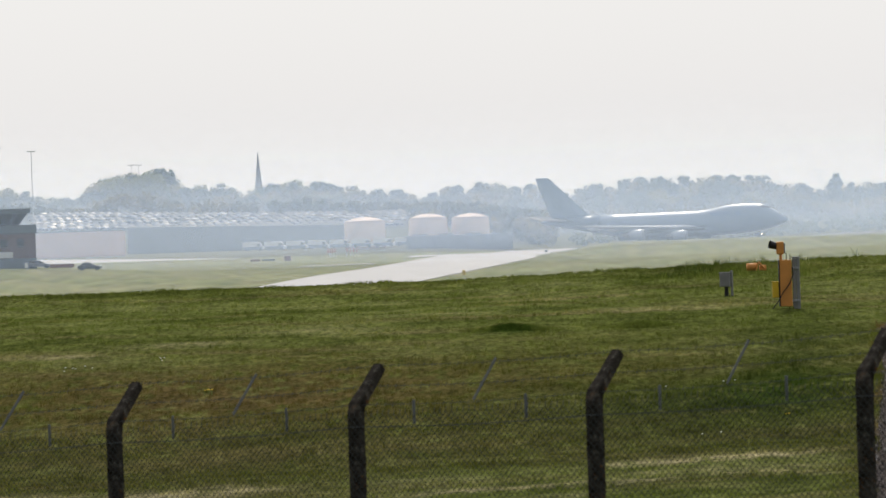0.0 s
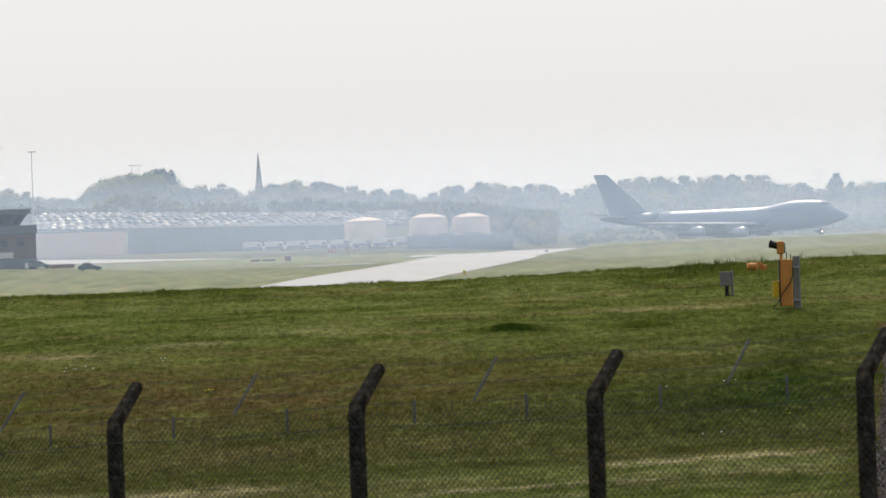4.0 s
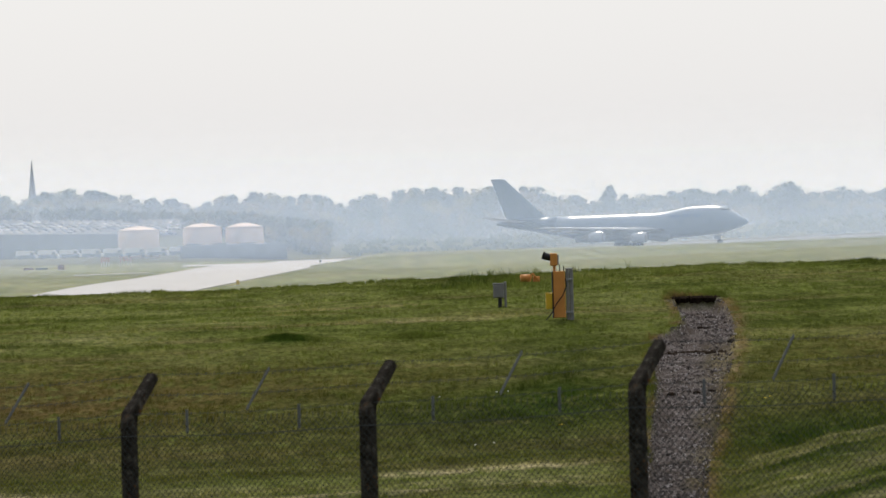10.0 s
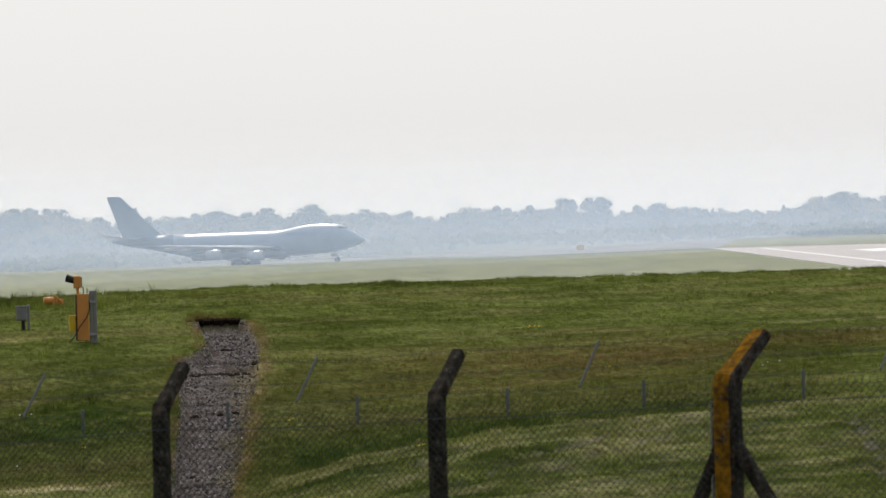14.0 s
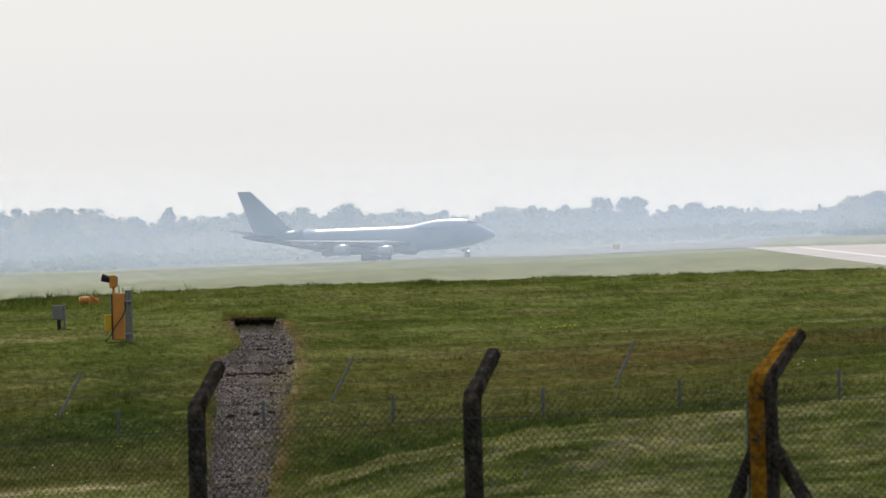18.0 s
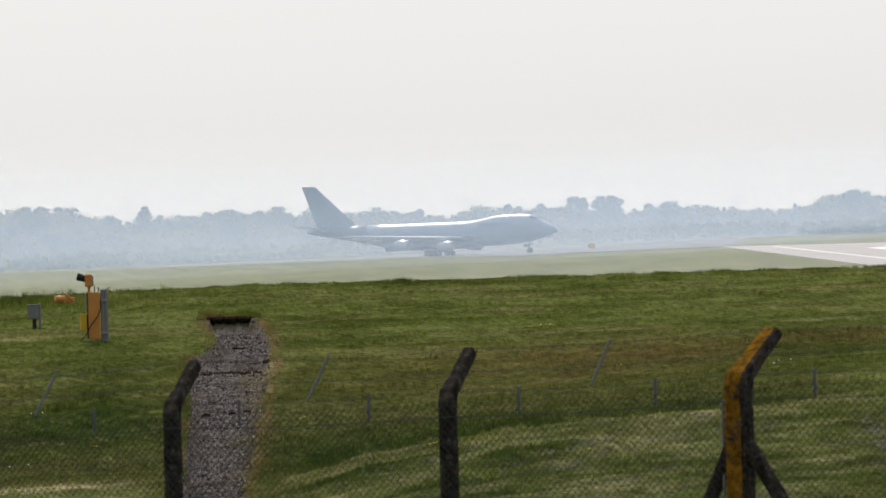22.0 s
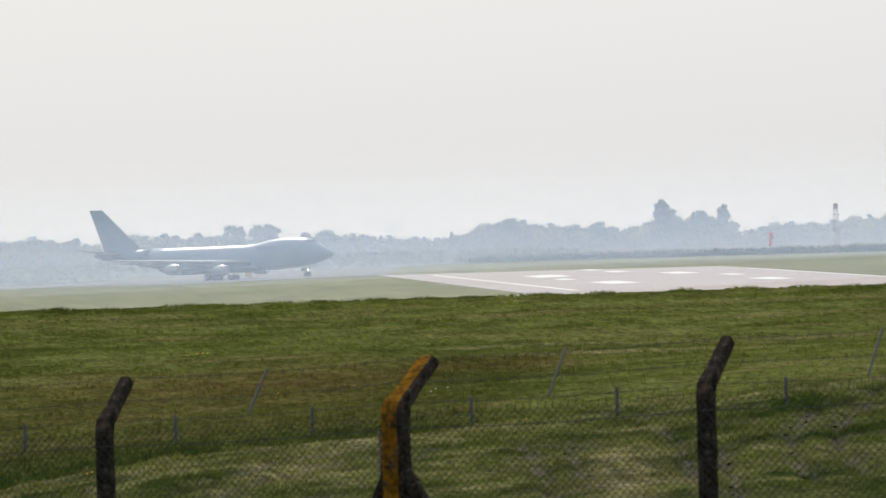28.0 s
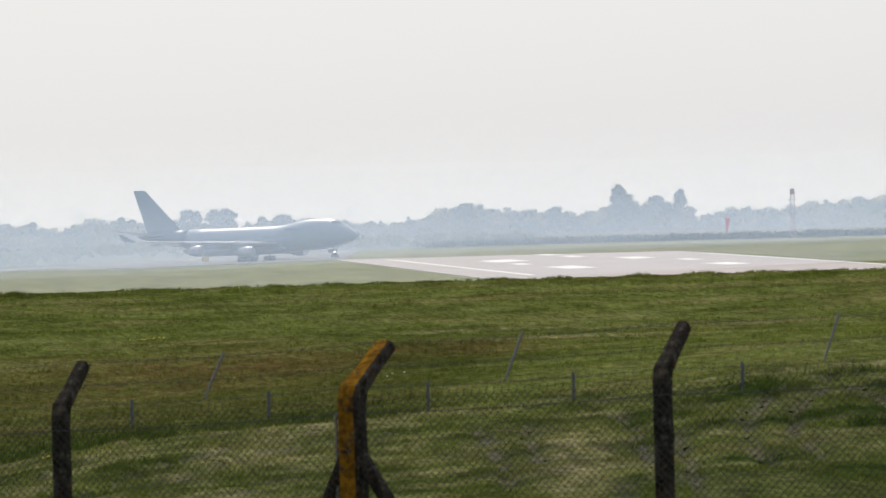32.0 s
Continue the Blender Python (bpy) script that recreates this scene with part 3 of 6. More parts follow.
def spun(profile, x0, y0, z0, n=20, squash=1.0):
    """A body of revolution along x: profile rows (x, radius)."""
    rings = [[(x0 - x, y0 + r * math.cos(2 * math.pi * j / n), z0 + squash * r * math.sin(2 * math.pi * j / n)) for j in range(n)] for x, r in profile]
    return loft(rings)


def wheel_at(parent, x, y, z, r, w, name="wheel"):
    bm = bmesh.new()
    rod(bm, (x, y - w / 2, z), (x, y + w / 2, z), r, n=18)
    bmesh.ops.bevel(bm, geom=[e for e in bm.edges if len(e.link_faces) == 2 and abs(e.verts[0].co.y - e.verts[1].co.y) < 1e-4], offset=0.08, segments=2, affect="EDGES")
    tyre = part(name, bm, RUBBER, parent, "black rubber tyre", True)
    bm = bmesh.new()
    rod(bm, (x, y - w / 2 - 0.01, z), (x, y + w / 2 + 0.01, z), r * 0.5, n=12)
    part("hub", bm, STEEL, tyre)
    return tyre


def build_aircraft():
    ob = thing("cargo_aircraft", pose(0, 0, 0), "white four-engined cargo jet with an upper deck and grey tail, taxiing", "aircraft")
    front = [hull_ring(*s) for s in STATIONS[:SEAM + 1]]
    back = [hull_ring(*s) for s in STATIONS[SEAM:]]
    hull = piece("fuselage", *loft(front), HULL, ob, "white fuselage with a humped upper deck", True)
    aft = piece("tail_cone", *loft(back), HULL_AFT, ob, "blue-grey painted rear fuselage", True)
    # cockpit and nose details
    for side in (-1, 1):
        for i in range(3):
            s0 = 4.55 + i * 0.68
            yy = 0.62 + i * 0.42
            bm = bmesh.new()
            box(bm, (0.62, 0.10, 0.62), (NOSE - s0 - 0.55, side * (yy + 0.42), 8.95 + 0.13 * i), Matrix.Rotation(side * -0.62, 4, "Z") @ Matrix.Rotation(side * 0.5, 4, "X"), 0.03)
            part("cockpit_window", bm, GLASS, hull)
        for s0, h, z0 in ((9.5, 1.9, 6.0), (17.5, 1.9, 6.0), (58.0, 1.9, 5.6)):
            if s0 < 50:
                bm = bmesh.new()
                box(bm, (1.07, 0.06, h), (NOSE - s0, side * 3.22, z0), None, 0.02)
                part("door", bm, DOOR_PAINT, hull, "grey outlined cabin door")
        for i in range(7):
            bm = bmesh.new()
            box(bm, (0.26, 0.05, 0.36), (NOSE - 9.0 - i * 1.05, side * 2.78, 8.75), Matrix.Rotation(side * 0.42, 4, "X"), 0.05)
            part("cabin_window", bm, LIVERY, hull)
        # blue livery shapes on the upper deck
        for i in range(3):
            bm = bmesh.new()
            box(bm, (1.9 + 0.5 * i, 0.05, 0.75), (NOSE - 13.0 - i * 3.1, side * 3.08, 7.75), Matrix.Rotation(side * 0.10, 4, "X"), 0.05)
            part("livery_stripe", bm, LIVERY, hull, "blue painted livery mark")
    bm = bmesh.new()
    box(bm, (3.4, 0.06, 3.1), (NOSE - 43.0, 3.22, 6.2), None, 0.05)
    part("cargo_door", bm, DOOR_PAINT, hull, "large side cargo door")
    fair = [[(NOSE - s, y * w, z) for y, z in ((-1, 3.5), (-1.03, 2.6), (-0.8, 1.85), (0, 1.68), (0.8, 1.85), (1.03, 2.6), (1, 3.5))] for s, w in ((21, 2.2), (23.5, 3.2), (28, 3.5), (40, 3.5), (44, 3.1), (47, 2.2))]
    piece("belly_fairing", *loft(fair), BELLY, ob, "grey belly fairing", True)
    fin_rings = []
    for z, le, te, th in ((8.2, 54.6, 66.2, 0.55), (9.4, 56.1, 66.7, 0.5), (14.0, 60.95, 68.4, 0.36), (19.2, 66.4, 70.3, 0.2), (19.5, 66.9, 70.4, 0.08)):
        c = te - le
        fin_rings.append([(NOSE - le, 0, z), (NOSE - le - 0.25 * c, th, z), (NOSE - le - 0.7 * c, th * 0.7, z), (NOSE - te, 0, z), (NOSE - le - 0.7 * c, -th * 0.7, z), (NOSE - le - 0.25 * c, -th, z)])
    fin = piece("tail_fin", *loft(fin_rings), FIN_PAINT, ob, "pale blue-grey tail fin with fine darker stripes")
    for side in (-1, 1):
        for i in range(11):
            z = 9.6 + i * 0.85
            le = 56.1 + (z - 9.4) * 1.05
            te = 66.7 + (z - 9.4) * 0.37
            bm = bmesh.new()
            c = te - le
            th = 0.52 - (z - 8.3) * 0.028
            box(bm, (c * 0.42, 0.03, 0.16), (NOSE - le - 0.47 * c, side * th * 0.88, z), Matrix.Rotation(0.16 * side, 4, "X"))
            part("stripe", bm, FIN_STRIPE, fin, "darker blue-grey stripe")
        stab = piece("tailplane", *wing_skin(side, [(1.0, 59.0, 67.2, 7.6, 0.8), (11.0, 67.4, 70.2, 9.2, 0.25)]), ALLOY, ob, "bare metal tailplane", False)
        wing = piece("wing", *wing_skin(side, [(2.6, 21.4, 37.8, 4.15, 1.9), (12.2, 30.0, 40.2, 4.75, 1.15), (22.0, 38.7, 45.0, 5.35, 0.7), (31.0, 46.5, 50.2, 5.95, 0.35), (31.6, 47.2, 50.4, 6.05, 0.2)]), ALLOY, ob, "swept metal wing", True)
        wl_rings = []
        for y, z, le, te in ((31.5, 5.98, 47.1, 50.4), (32.4, 7.85, 50.1, 51.6)):
            wl_rings.append([(NOSE - le, side * y, z), (NOSE - le - 0.4 * (te - le), side * (y + 0.10), z), (NOSE - te, side * y, z), (NOSE - le - 0.4 * (te - le), side * (y - 0.10), z)])
        piece("winglet", *loft(wl_rings), HULL_AFT, wing, "upturned winglet")
        for y0, s0, z0 in ((7.5, 34.9, 3.75), (13.5, 38.2, 4.25), (18.5, 40.8, 4.6), (24.5, 43.8, 5.0)):
            piece("flap_track_fairing", *spun([(0, 0.05), (0.8, 0.35), (2.2, 0.42), (3.6, 0.28), (4.6, 0.04)], NOSE - s0, side * y0, z0, 8), ALLOY, wing, "", True)
        for y0, s0, z0, pz in ((11.7, 24.9, 2.45, 4.5), (20.9, 33.9, 3.1, 5.1)):
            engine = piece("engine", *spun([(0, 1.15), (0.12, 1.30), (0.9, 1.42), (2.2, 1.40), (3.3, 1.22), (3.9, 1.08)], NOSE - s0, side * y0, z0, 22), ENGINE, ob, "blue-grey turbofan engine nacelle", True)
            piece("exhaust", *spun([(3.7, 0.85), (4.6, 0.70), (5.4, 0.5), (6.1, 0.1)], NOSE - s0, side * y0, z0, 16), STEEL, engine, "dark metal exhaust cone", True)
            piece("intake", *spun([(-0.01, 1.08), (0.02, 0.2)], NOSE - s0, side * y0, z0, 22), RUBBER, engine, "dark engine intake")
            piece("lip", *spun([(-0.06, 1.10), (-0.10, 1.2), (0.12, 1.32)], NOSE - s0, side * y0, z0, 22), ALLOY, engine, "polished intake lip", True)
            bm = bmesh.new()
            box(bm, (5.4, 0.32, 1.5), (NOSE - s0 - 4.0, side * y0, (z0 + 1.2 + pz) / 2 - 0.25), Matrix.Rotation(0.17, 4, "Y"), 0.1)
            part("pylon", bm, BELLY, engine, "grey engine pylon")
    # landing gear
    def bogie(x, y, n_ax, z_top):
        bm = bmesh.new()
        rod(bm, (x, y, 0.75), (x, y, z_top + 0.5), 0.19, n=10)
        rod(bm, (x - 0.8, y, 0.62), (x + 0.8, y, 0.62), 0.12, n=8)
        rod(bm, (x + 0.1, y, 1.2), (x + 1.5, y, z_top + 0.5), 0.09, n=8)
        leg = part("gear_leg", bm, STEEL, ob, "steel landing gear leg")
        for ax in ((-0.74, 0.74) if n_ax == 2 else (0.0,)):
            for sy in (-0.55, 0.55):
                wheel_at(leg, x + ax, y + sy, 0.64, 0.64, 0.50)
        return leg

    for side in (-1, 1):
        bogie(NOSE - 31.7, side * 5.5, 2, 3.4)
        bogie(NOSE - 34.8, side * 1.9, 2, 2.0)
        bm = bmesh.new()
        box(bm, (2.6, 0.06, 1.1), (NOSE - 34.6, side * 2.95, 1.45), None, 0.03)
        part("gear_door", bm, BELLY, ob, "open gear door")
    nose_leg = bogie(NOSE - 7.8, 0, 1, 2.8)
    for side in (-1, 1):
        bm = bmesh.new()
        box(bm, (1.9, 0.05, 0.8), (NOSE - 8.3, side * 0.75, 1.85), None, 0.02)
        part("nose_gear_door", bm, BELLY, ob, "open nose gear door")
        bm = bmesh.new()
        rod(bm, (NOSE - 7.62, side * 0.16, 1.72), (NOSE - 7.50, side * 0.16, 1.72), 0.11, n=10)
        part("taxi_light", bm, GEAR_LIGHT, nose_leg, "lit taxi light")
    bm = bmesh.new()
    rod(bm, (NOSE - 17, 0, 9.8), (NOSE - 17, 0, 10.5), 0.12, 0.05, 8)
    part("antenna", bm, BELLY, ob)
    return ob


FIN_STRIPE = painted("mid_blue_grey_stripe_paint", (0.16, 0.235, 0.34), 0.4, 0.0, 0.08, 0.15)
# Doors carry the same shade in their base colour as the hull.
DOOR_PAINT = painted("door_shade_tone", (0.13, 0.21, 0.34), 0.35, 0, 0.06, 0.3)
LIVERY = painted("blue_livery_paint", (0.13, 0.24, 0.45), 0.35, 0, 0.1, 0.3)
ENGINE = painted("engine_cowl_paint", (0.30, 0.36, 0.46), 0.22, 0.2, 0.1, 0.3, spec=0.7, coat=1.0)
aircraft = build_aircraft()
FLIGHT = [  # seconds, bearing and distance of the middle, heading
    (0.0, 2.471, 1366.8, -19.3), (3.0, 2.966, 1363.4, -19.3), (6.0, 3.516, 1359.5, -19.4), (10.0, 4.540, 1353.0, -19.7), (13.0, 5.323, 1347.8, -20.3), (16.0, 6.122, 1342.6, -21.8), (19.0, 6.910, 1337.2, -23.8), (23.0, 7.878, 1329.9, -27.8), (28.0, 9.048, 1318.5, -35.8), (32.0, 9.919, 1306.0, -45.2),
]

# ---- haze: tinted see-through sheets added in the distance to stand in for hazy air ----
def haze_material(name, density, top, start=10.0, west=None):
    """A sheet imitating hazy air: it passes on light from behind it and takes as much from what lies beyond, blue more
    than red.
    """
    mat = bpy.data.materials.new(name)
    mat.use_nodes = True
    tree = mat.node_tree
    tree.nodes.clear()
    nd, link = tree.nodes.new, tree.links.new
    out, both, clear, lit = nd("ShaderNodeOutputMaterial"), nd("ShaderNodeAddShader"), nd("ShaderNodeBsdfTransparent"), nd("ShaderNodeBsdfTranslucent")
    geo, sep = nd("ShaderNodeNewGeometry"), nd("ShaderNodeSeparateXYZ")
    link(geo.outputs["Position"], sep.inputs[0])
    low, high, vary = nd("ShaderNodeMapRange"), nd("ShaderNodeMapRange"), nd("ShaderNodeMapRange")
    low.interpolation_type = high.interpolation_type = "SMOOTHSTEP"
    drift = nd("ShaderNodeTexNoise")
    drift.inputs["Scale"].default_value, drift.inputs["Detail"].default_value = 0.02, 2
    link(geo.outputs["Position"], drift.inputs["Vector"])
    for n, src, a, b, c, d in ((low, sep.outputs["Z"], -5.5, 5.0, 0.0, density), (high, sep.outputs["Z"], start, top, 1.0, 0.0), (vary, drift.outputs["Fac"], 0.3, 0.7, 0.88, 1.12)):
        for i, v in zip((1, 2, 3, 4), (a, b, c, d)):
            n.inputs[i].default_value = v
        link(src, n.inputs[0])
    k1, k2 = nd("ShaderNodeMath"), nd("ShaderNodeMath")
    k1.operation = k2.operation = "MULTIPLY"
    link(low.outputs[0], k1.inputs[0])
    link(high.outputs[0], k1.inputs[1])
    link(k1.outputs[0], k2.inputs[0])
    link(vary.outputs[0], k2.inputs[1])
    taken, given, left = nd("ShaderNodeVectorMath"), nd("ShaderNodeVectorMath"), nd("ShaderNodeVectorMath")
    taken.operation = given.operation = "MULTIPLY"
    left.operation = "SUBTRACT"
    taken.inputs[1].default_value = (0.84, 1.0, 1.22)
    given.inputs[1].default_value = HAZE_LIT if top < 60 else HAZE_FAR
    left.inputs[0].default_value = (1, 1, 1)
    if west is not None:  # the bank of mist thins out on one side
        side, k3 = nd("ShaderNodeMapRange"), nd("ShaderNodeMath")
        side.interpolation_type, k3.operation = "SMOOTHSTEP", "MULTIPLY"
        side.inputs[1].default_value, side.inputs[2].default_value = west
        link(sep.outputs["X"], side.inputs[0])
        link(k2.outputs[0], k3.inputs[0])
        link(side.outputs[0], k3.inputs[1])
        k2 = k3
    link(k2.outputs[0], taken.inputs[0])
    link(taken.outputs[0], given.inputs[0])
    link(taken.outputs[0], left.inputs[1])
    link(given.outputs[0], lit.inputs["Color"])
    link(left.outputs[0], clear.inputs["Color"])
    link(clear.outputs[0], both.inputs[0])
    link(lit.outputs[0], both.inputs[1])
    link(both.outputs[0], out.inputs[0])
    return mat


# Airlight put into the sheets' colour: nearer sheets bluish, far ones neutral.
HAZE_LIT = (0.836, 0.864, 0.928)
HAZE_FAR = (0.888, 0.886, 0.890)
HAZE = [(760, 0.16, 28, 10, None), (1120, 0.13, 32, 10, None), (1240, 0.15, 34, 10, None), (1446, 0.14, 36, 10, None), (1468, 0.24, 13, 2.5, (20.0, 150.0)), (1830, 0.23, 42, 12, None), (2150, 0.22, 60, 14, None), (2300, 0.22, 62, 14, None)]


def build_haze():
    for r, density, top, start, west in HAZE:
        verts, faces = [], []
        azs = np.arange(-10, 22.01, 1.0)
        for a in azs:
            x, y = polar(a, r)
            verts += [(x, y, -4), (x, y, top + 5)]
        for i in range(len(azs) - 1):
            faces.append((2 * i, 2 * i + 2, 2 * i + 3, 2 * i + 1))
        ob = piece("haze", verts, faces, haze_material("haze_sheet", density, top, start, west), None, "tinted see-through sheet standing in for pale blue haze over the airfield")
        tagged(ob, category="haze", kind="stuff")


build_haze()

# ---- trees of the skyline ----
def leaf_material(name, dark, light, dry=None):
    m = Nodes(name, 0.8, 0, 0.2)
    g = m.add("ShaderNodeNewGeometry")
    o = m.add("ShaderNodeObjectInfo")
    col = m.mix(g.outputs["Random Per Island"], dark, light)
    if dry:  # patches still in bud
        col = m.mix(m.ramp(m.noise(0.022, 3, 0.5, m.coords()), (0.50, (0, 0, 0)), (0.60, (0.85, 0.85, 0.85))), col, dry)
    tint = m.mix(o.outputs["Random"], (0.75, 0.9, 0.8), (1.15, 1.05, 0.85))
    col = m.mix(1.0, col, tint, "MULTIPLY")
    diff, trans, mixer = m.add("ShaderNodeBsdfDiffuse"), m.add("ShaderNodeBsdfTranslucent"), m.add("ShaderNodeMixShader")
    mixer.inputs[0].default_value = 0.38
    m.link(col, diff.inputs["Color"])
    m.link(m.mix(1.0, col, (1.2, 1.2, 0.7), "MULTIPLY"), trans.inputs["Color"])
    m.link(diff.outputs[0], mixer.inputs[1])
    m.link(trans.outputs[0], mixer.inputs[2])
    out = [n for n in m.tree.nodes if n.type == "OUTPUT_MATERIAL"][0]
    m.link(mixer.outputs[0], out.inputs["Surface"])
    return m.mat


LEAF = leaf_material("tree_leaves", (0.048, 0.064, 0.022), (0.080, 0.100, 0.034))
LEAF_PALE = leaf_material("young_yellow_leaves", (0.19, 0.175, 0.045), (0.29, 0.26, 0.075))
SCRUB = leaf_material("mixed_scrub_leaves", (0.036, 0.050, 0.018), (0.066, 0.082, 0.030), (0.22, 0.185, 0.08))
BARK = painted("bark", (0.07, 0.055, 0.045), 0.9, 0, 0.3, 1.0, 0.4)


def make_tree(shape, seed, pale=False):
    """A tree one metre high: tapered trunk, limbs and a crown of small leaf clumps."""
    rnd = random.Random(seed)
    ob = thing("tree", pose(0, 0, 0), "", "tree")
    bm = bmesh.new()
    rod(bm, (0, 0, -0.02), (0.01, 0, 0.35), 0.028, 0.018, 7)
    rod(bm, (0.01, 0, 0.35), (0, 0.01, 0.8), 0.018, 0.004, 6)
    lobes = []
    wide = {"round": 0.42, "broad": 0.60, "tall": 0.21, "cone": 0.2}[shape]
    low = 0.42 if shape == "tall" else 0.06
    for i in range(26 if shape != "cone" else 14):
        a = rnd.uniform(0, 6.28)
        if shape == "cone":
            h = 0.10 + 0.83 * i / 14
            q, rad = 0.02, wide * (1.08 - h) * 0.9 + 0.03
        else:
            t = rnd.uniform(-1, 1)
            rad = wide * rnd.uniform(0.24, 0.42)
            h = (1 + low) / 2 + t * ((1 - low) / 2 - rad * 0.7)
            full = math.sqrt(max(0.0, 1 - abs(t if t > 0 else t * 0.6) ** 3))
            q = max(0.0, wide * full - rad * 0.8) * rnd.uniform(0.1, 1.0) ** 0.5
        c = Vector((q * math.cos(a), q * math.sin(a), h))
        lobes.append((c, rad))
        if shape != "cone" and i % 3 == 0:
            rod(bm, (0, 0, max(0.15, h - 0.25)), c, 0.012, 0.004, 5)
    part("trunk", bm, BARK, ob)
    verts, faces = [], []
    for c, rad in lobes:
        for _ in range(52):
            d = Vector((rnd.gauss(0, 1), rnd.gauss(0, 1), rnd.gauss(0, 1))).normalized()
            p = c + d * rad * rnd.uniform(0.45, 1.02)
            p.z = min(0.985, max(0.04, p.z))
            u = Vector((rnd.gauss(0, 1), rnd.gauss(0, 1), rnd.gauss(0, 1))).normalized()
            w = u.cross(d).normalized()
            k = rnd.uniform(0.026, 0.056)
            b = len(verts)
            verts += [p + u * k, p + w * k * 0.9, p - u * k, p - w * k * 0.8]
            faces.append((b, b + 1, b + 2, b + 3))
    piece("crown", verts, faces, LEAF_PALE if pale else LEAF, ob)
    return ob


TREES = {}


def plant(kind, i, az, r, top_el, label, group="trees on the skyline"):
    """A tree whose top stands at that elevation, in degrees, on the ground at that bearing and distance."""
    x, y = polar(az, r)
    z = ground_z(x, y) - 0.2
    high = 9 + r * math.tan(radians(top_el)) - z
    if (kind, i) in TREES:
        ob = copy_thing(TREES[(kind, i)], pose(x, y, z, 0, 0, (az * 997 + r) % 360))
    else:
        ob = TREES[(kind, i)] = make_tree(kind, 7 * i + len(kind), i == 3)
        ob.matrix_basis = pose(x, y, z, 0, 0, (az * 997) % 360)
    ob.scale = (high, high, high)
    return tagged(ob, label, "tree", group)


SKYLINE_AZ = (-5.33, -4.95, -4.58, -4.26, -4.01, -3.75, -3.49, -3.14, -3.05, -2.8, -2.51, -2.23, -1.91, -1.53, -1.15, -0.86, -0.48, -0.2, 0.06, 0.44, 0.95, 1.3, 1.41, 1.71, 2.1, 2.67, 3.12, 3.59, 3.75, 3.99, 4.31, 4.81, 5.39, 5.7, 6.02, 6.21, 6.44, 6.66, 7.1, 7.49, 7.8, 8.12, 8.63, 9.08, 9.84, 10.29, 10.67, 11.17, 11.75, 11.94, 12.19, 12.51, 12.76, 13, 13.26, 13.64, 13.9, 14.34, 14.57, 14.97, 15.61, 15.93, 16.31, 16.69, 17.12, 17.45)
SKYLINE_EL = (0.458, 0.446, 0.371, 0.284, 0.352, 0.535, 0.59, 0.592, 0.436, 0.364, 0.431, 0.346, 0.399, 0.45, 0.375, 0.302, 0.289, 0.191, 0.31, 0.329, 0.313, 0.333, 0.196, 0.288, 0.351, 0.352, 0.369, 0.341, 0.215, 0.249, 0.227, 0.213, 0.268, 0.214, 0.301, 0.2, 0.334, 0.22, 0.239, 0.209, 0.156, 0.249, 0.228, 0.222, 0.144, 0.233, 0.184, 0.144, 0.135, 0.199, 0.268, 0.31, 0.235, 0.228, 0.242, 0.168, 0.225, 0.314, 0.321, 0.132, 0.191, 0.169, 0.223, 0.225, 0.264, 0.255)


def build_woods():
    rnd = random.Random(4)
    az = -5.9
    while az < 18.2:
        top = lerp_table(SKYLINE_AZ, SKYLINE_EL, az)
        hill = az < 0.5
        for row, (r, drop) in enumerate(((2080, 0.0), (1930, 0.17))):
            if row and hill:
                r -= 40
            e = top - drop * rnd.uniform(0.6, 1.3) + rnd.uniform(-0.015, 0.022) + (0.035 if hill else 0.012)
            i = 3 if rnd.random() < (0.75 if -4.3 < az < -2.8 else 0.40 if az > 11.5 else 0.12 if row == 0 and not hill else 0.45) else rnd.randrange(3)
            kind = rnd.choice(("round", "broad", "broad", "broad")) if row == 0 else rnd.choice(("round", "broad"))
            x, y = polar(az, r)
            if 9 + r * math.tan(radians(e)) - ground_z(x, y) < 3:
                continue
            plant(kind, i, az + rnd.uniform(-0.08, 0.08), r + rnd.uniform(-30, 30), e,
                  "pale yellow-green spring tree in the haze" if i == 3 else "dark leafy tree in the hazy distance")
        az += rnd.uniform(0.15, 0.26) * (0.62 if hill else 1.0)
    for kind, i, a, e in (("tall", 0, 4.43, 0.345), ("cone", 0, 11.75, 0.205), ("cone", 1, 10.95, 0.19), ("round", 1, 9.26, 0.335), ("tall", 0, 9.37, 0.31), ("round", 2, 9.57, 0.325), ("round", 0, 9.70, 0.325), ("round", 1, 9.64, 0.30), ("tall", 1, 14.12, 0.475),
                          ("round", 2, 14.24, 0.37), ("tall", 2, 14.82, 0.405), ("round", 0, 14.53, 0.345), ("broad", 0, 12.40, 0.315), ("round", 1, 13.42, 0.26), ("cone", 2, -2.86, 0.445), ("broad", 3, -3.62, 0.575),
                          ("broad", 3, -3.3, 0.60), ("round", 3, -3.45, 0.52), ("broad", 1, -3.92, 0.42), ("round", 1, 6.43, 0.345), ("broad", 2, 5.95, 0.31), ("broad", 0, 5.4, 0.28), ("round", 2, 10.30, 0.24), ("broad", 3, 13.9, 0.20), ("broad", 3, 13.2, 0.17), ("round", 3, 14.9, 0.22), ("broad", 3, 16.4, 0.20)):
        plant(kind, i, a, 1900 if a > 0 else 1870, e, "tall tree standing out of the hazy tree line")


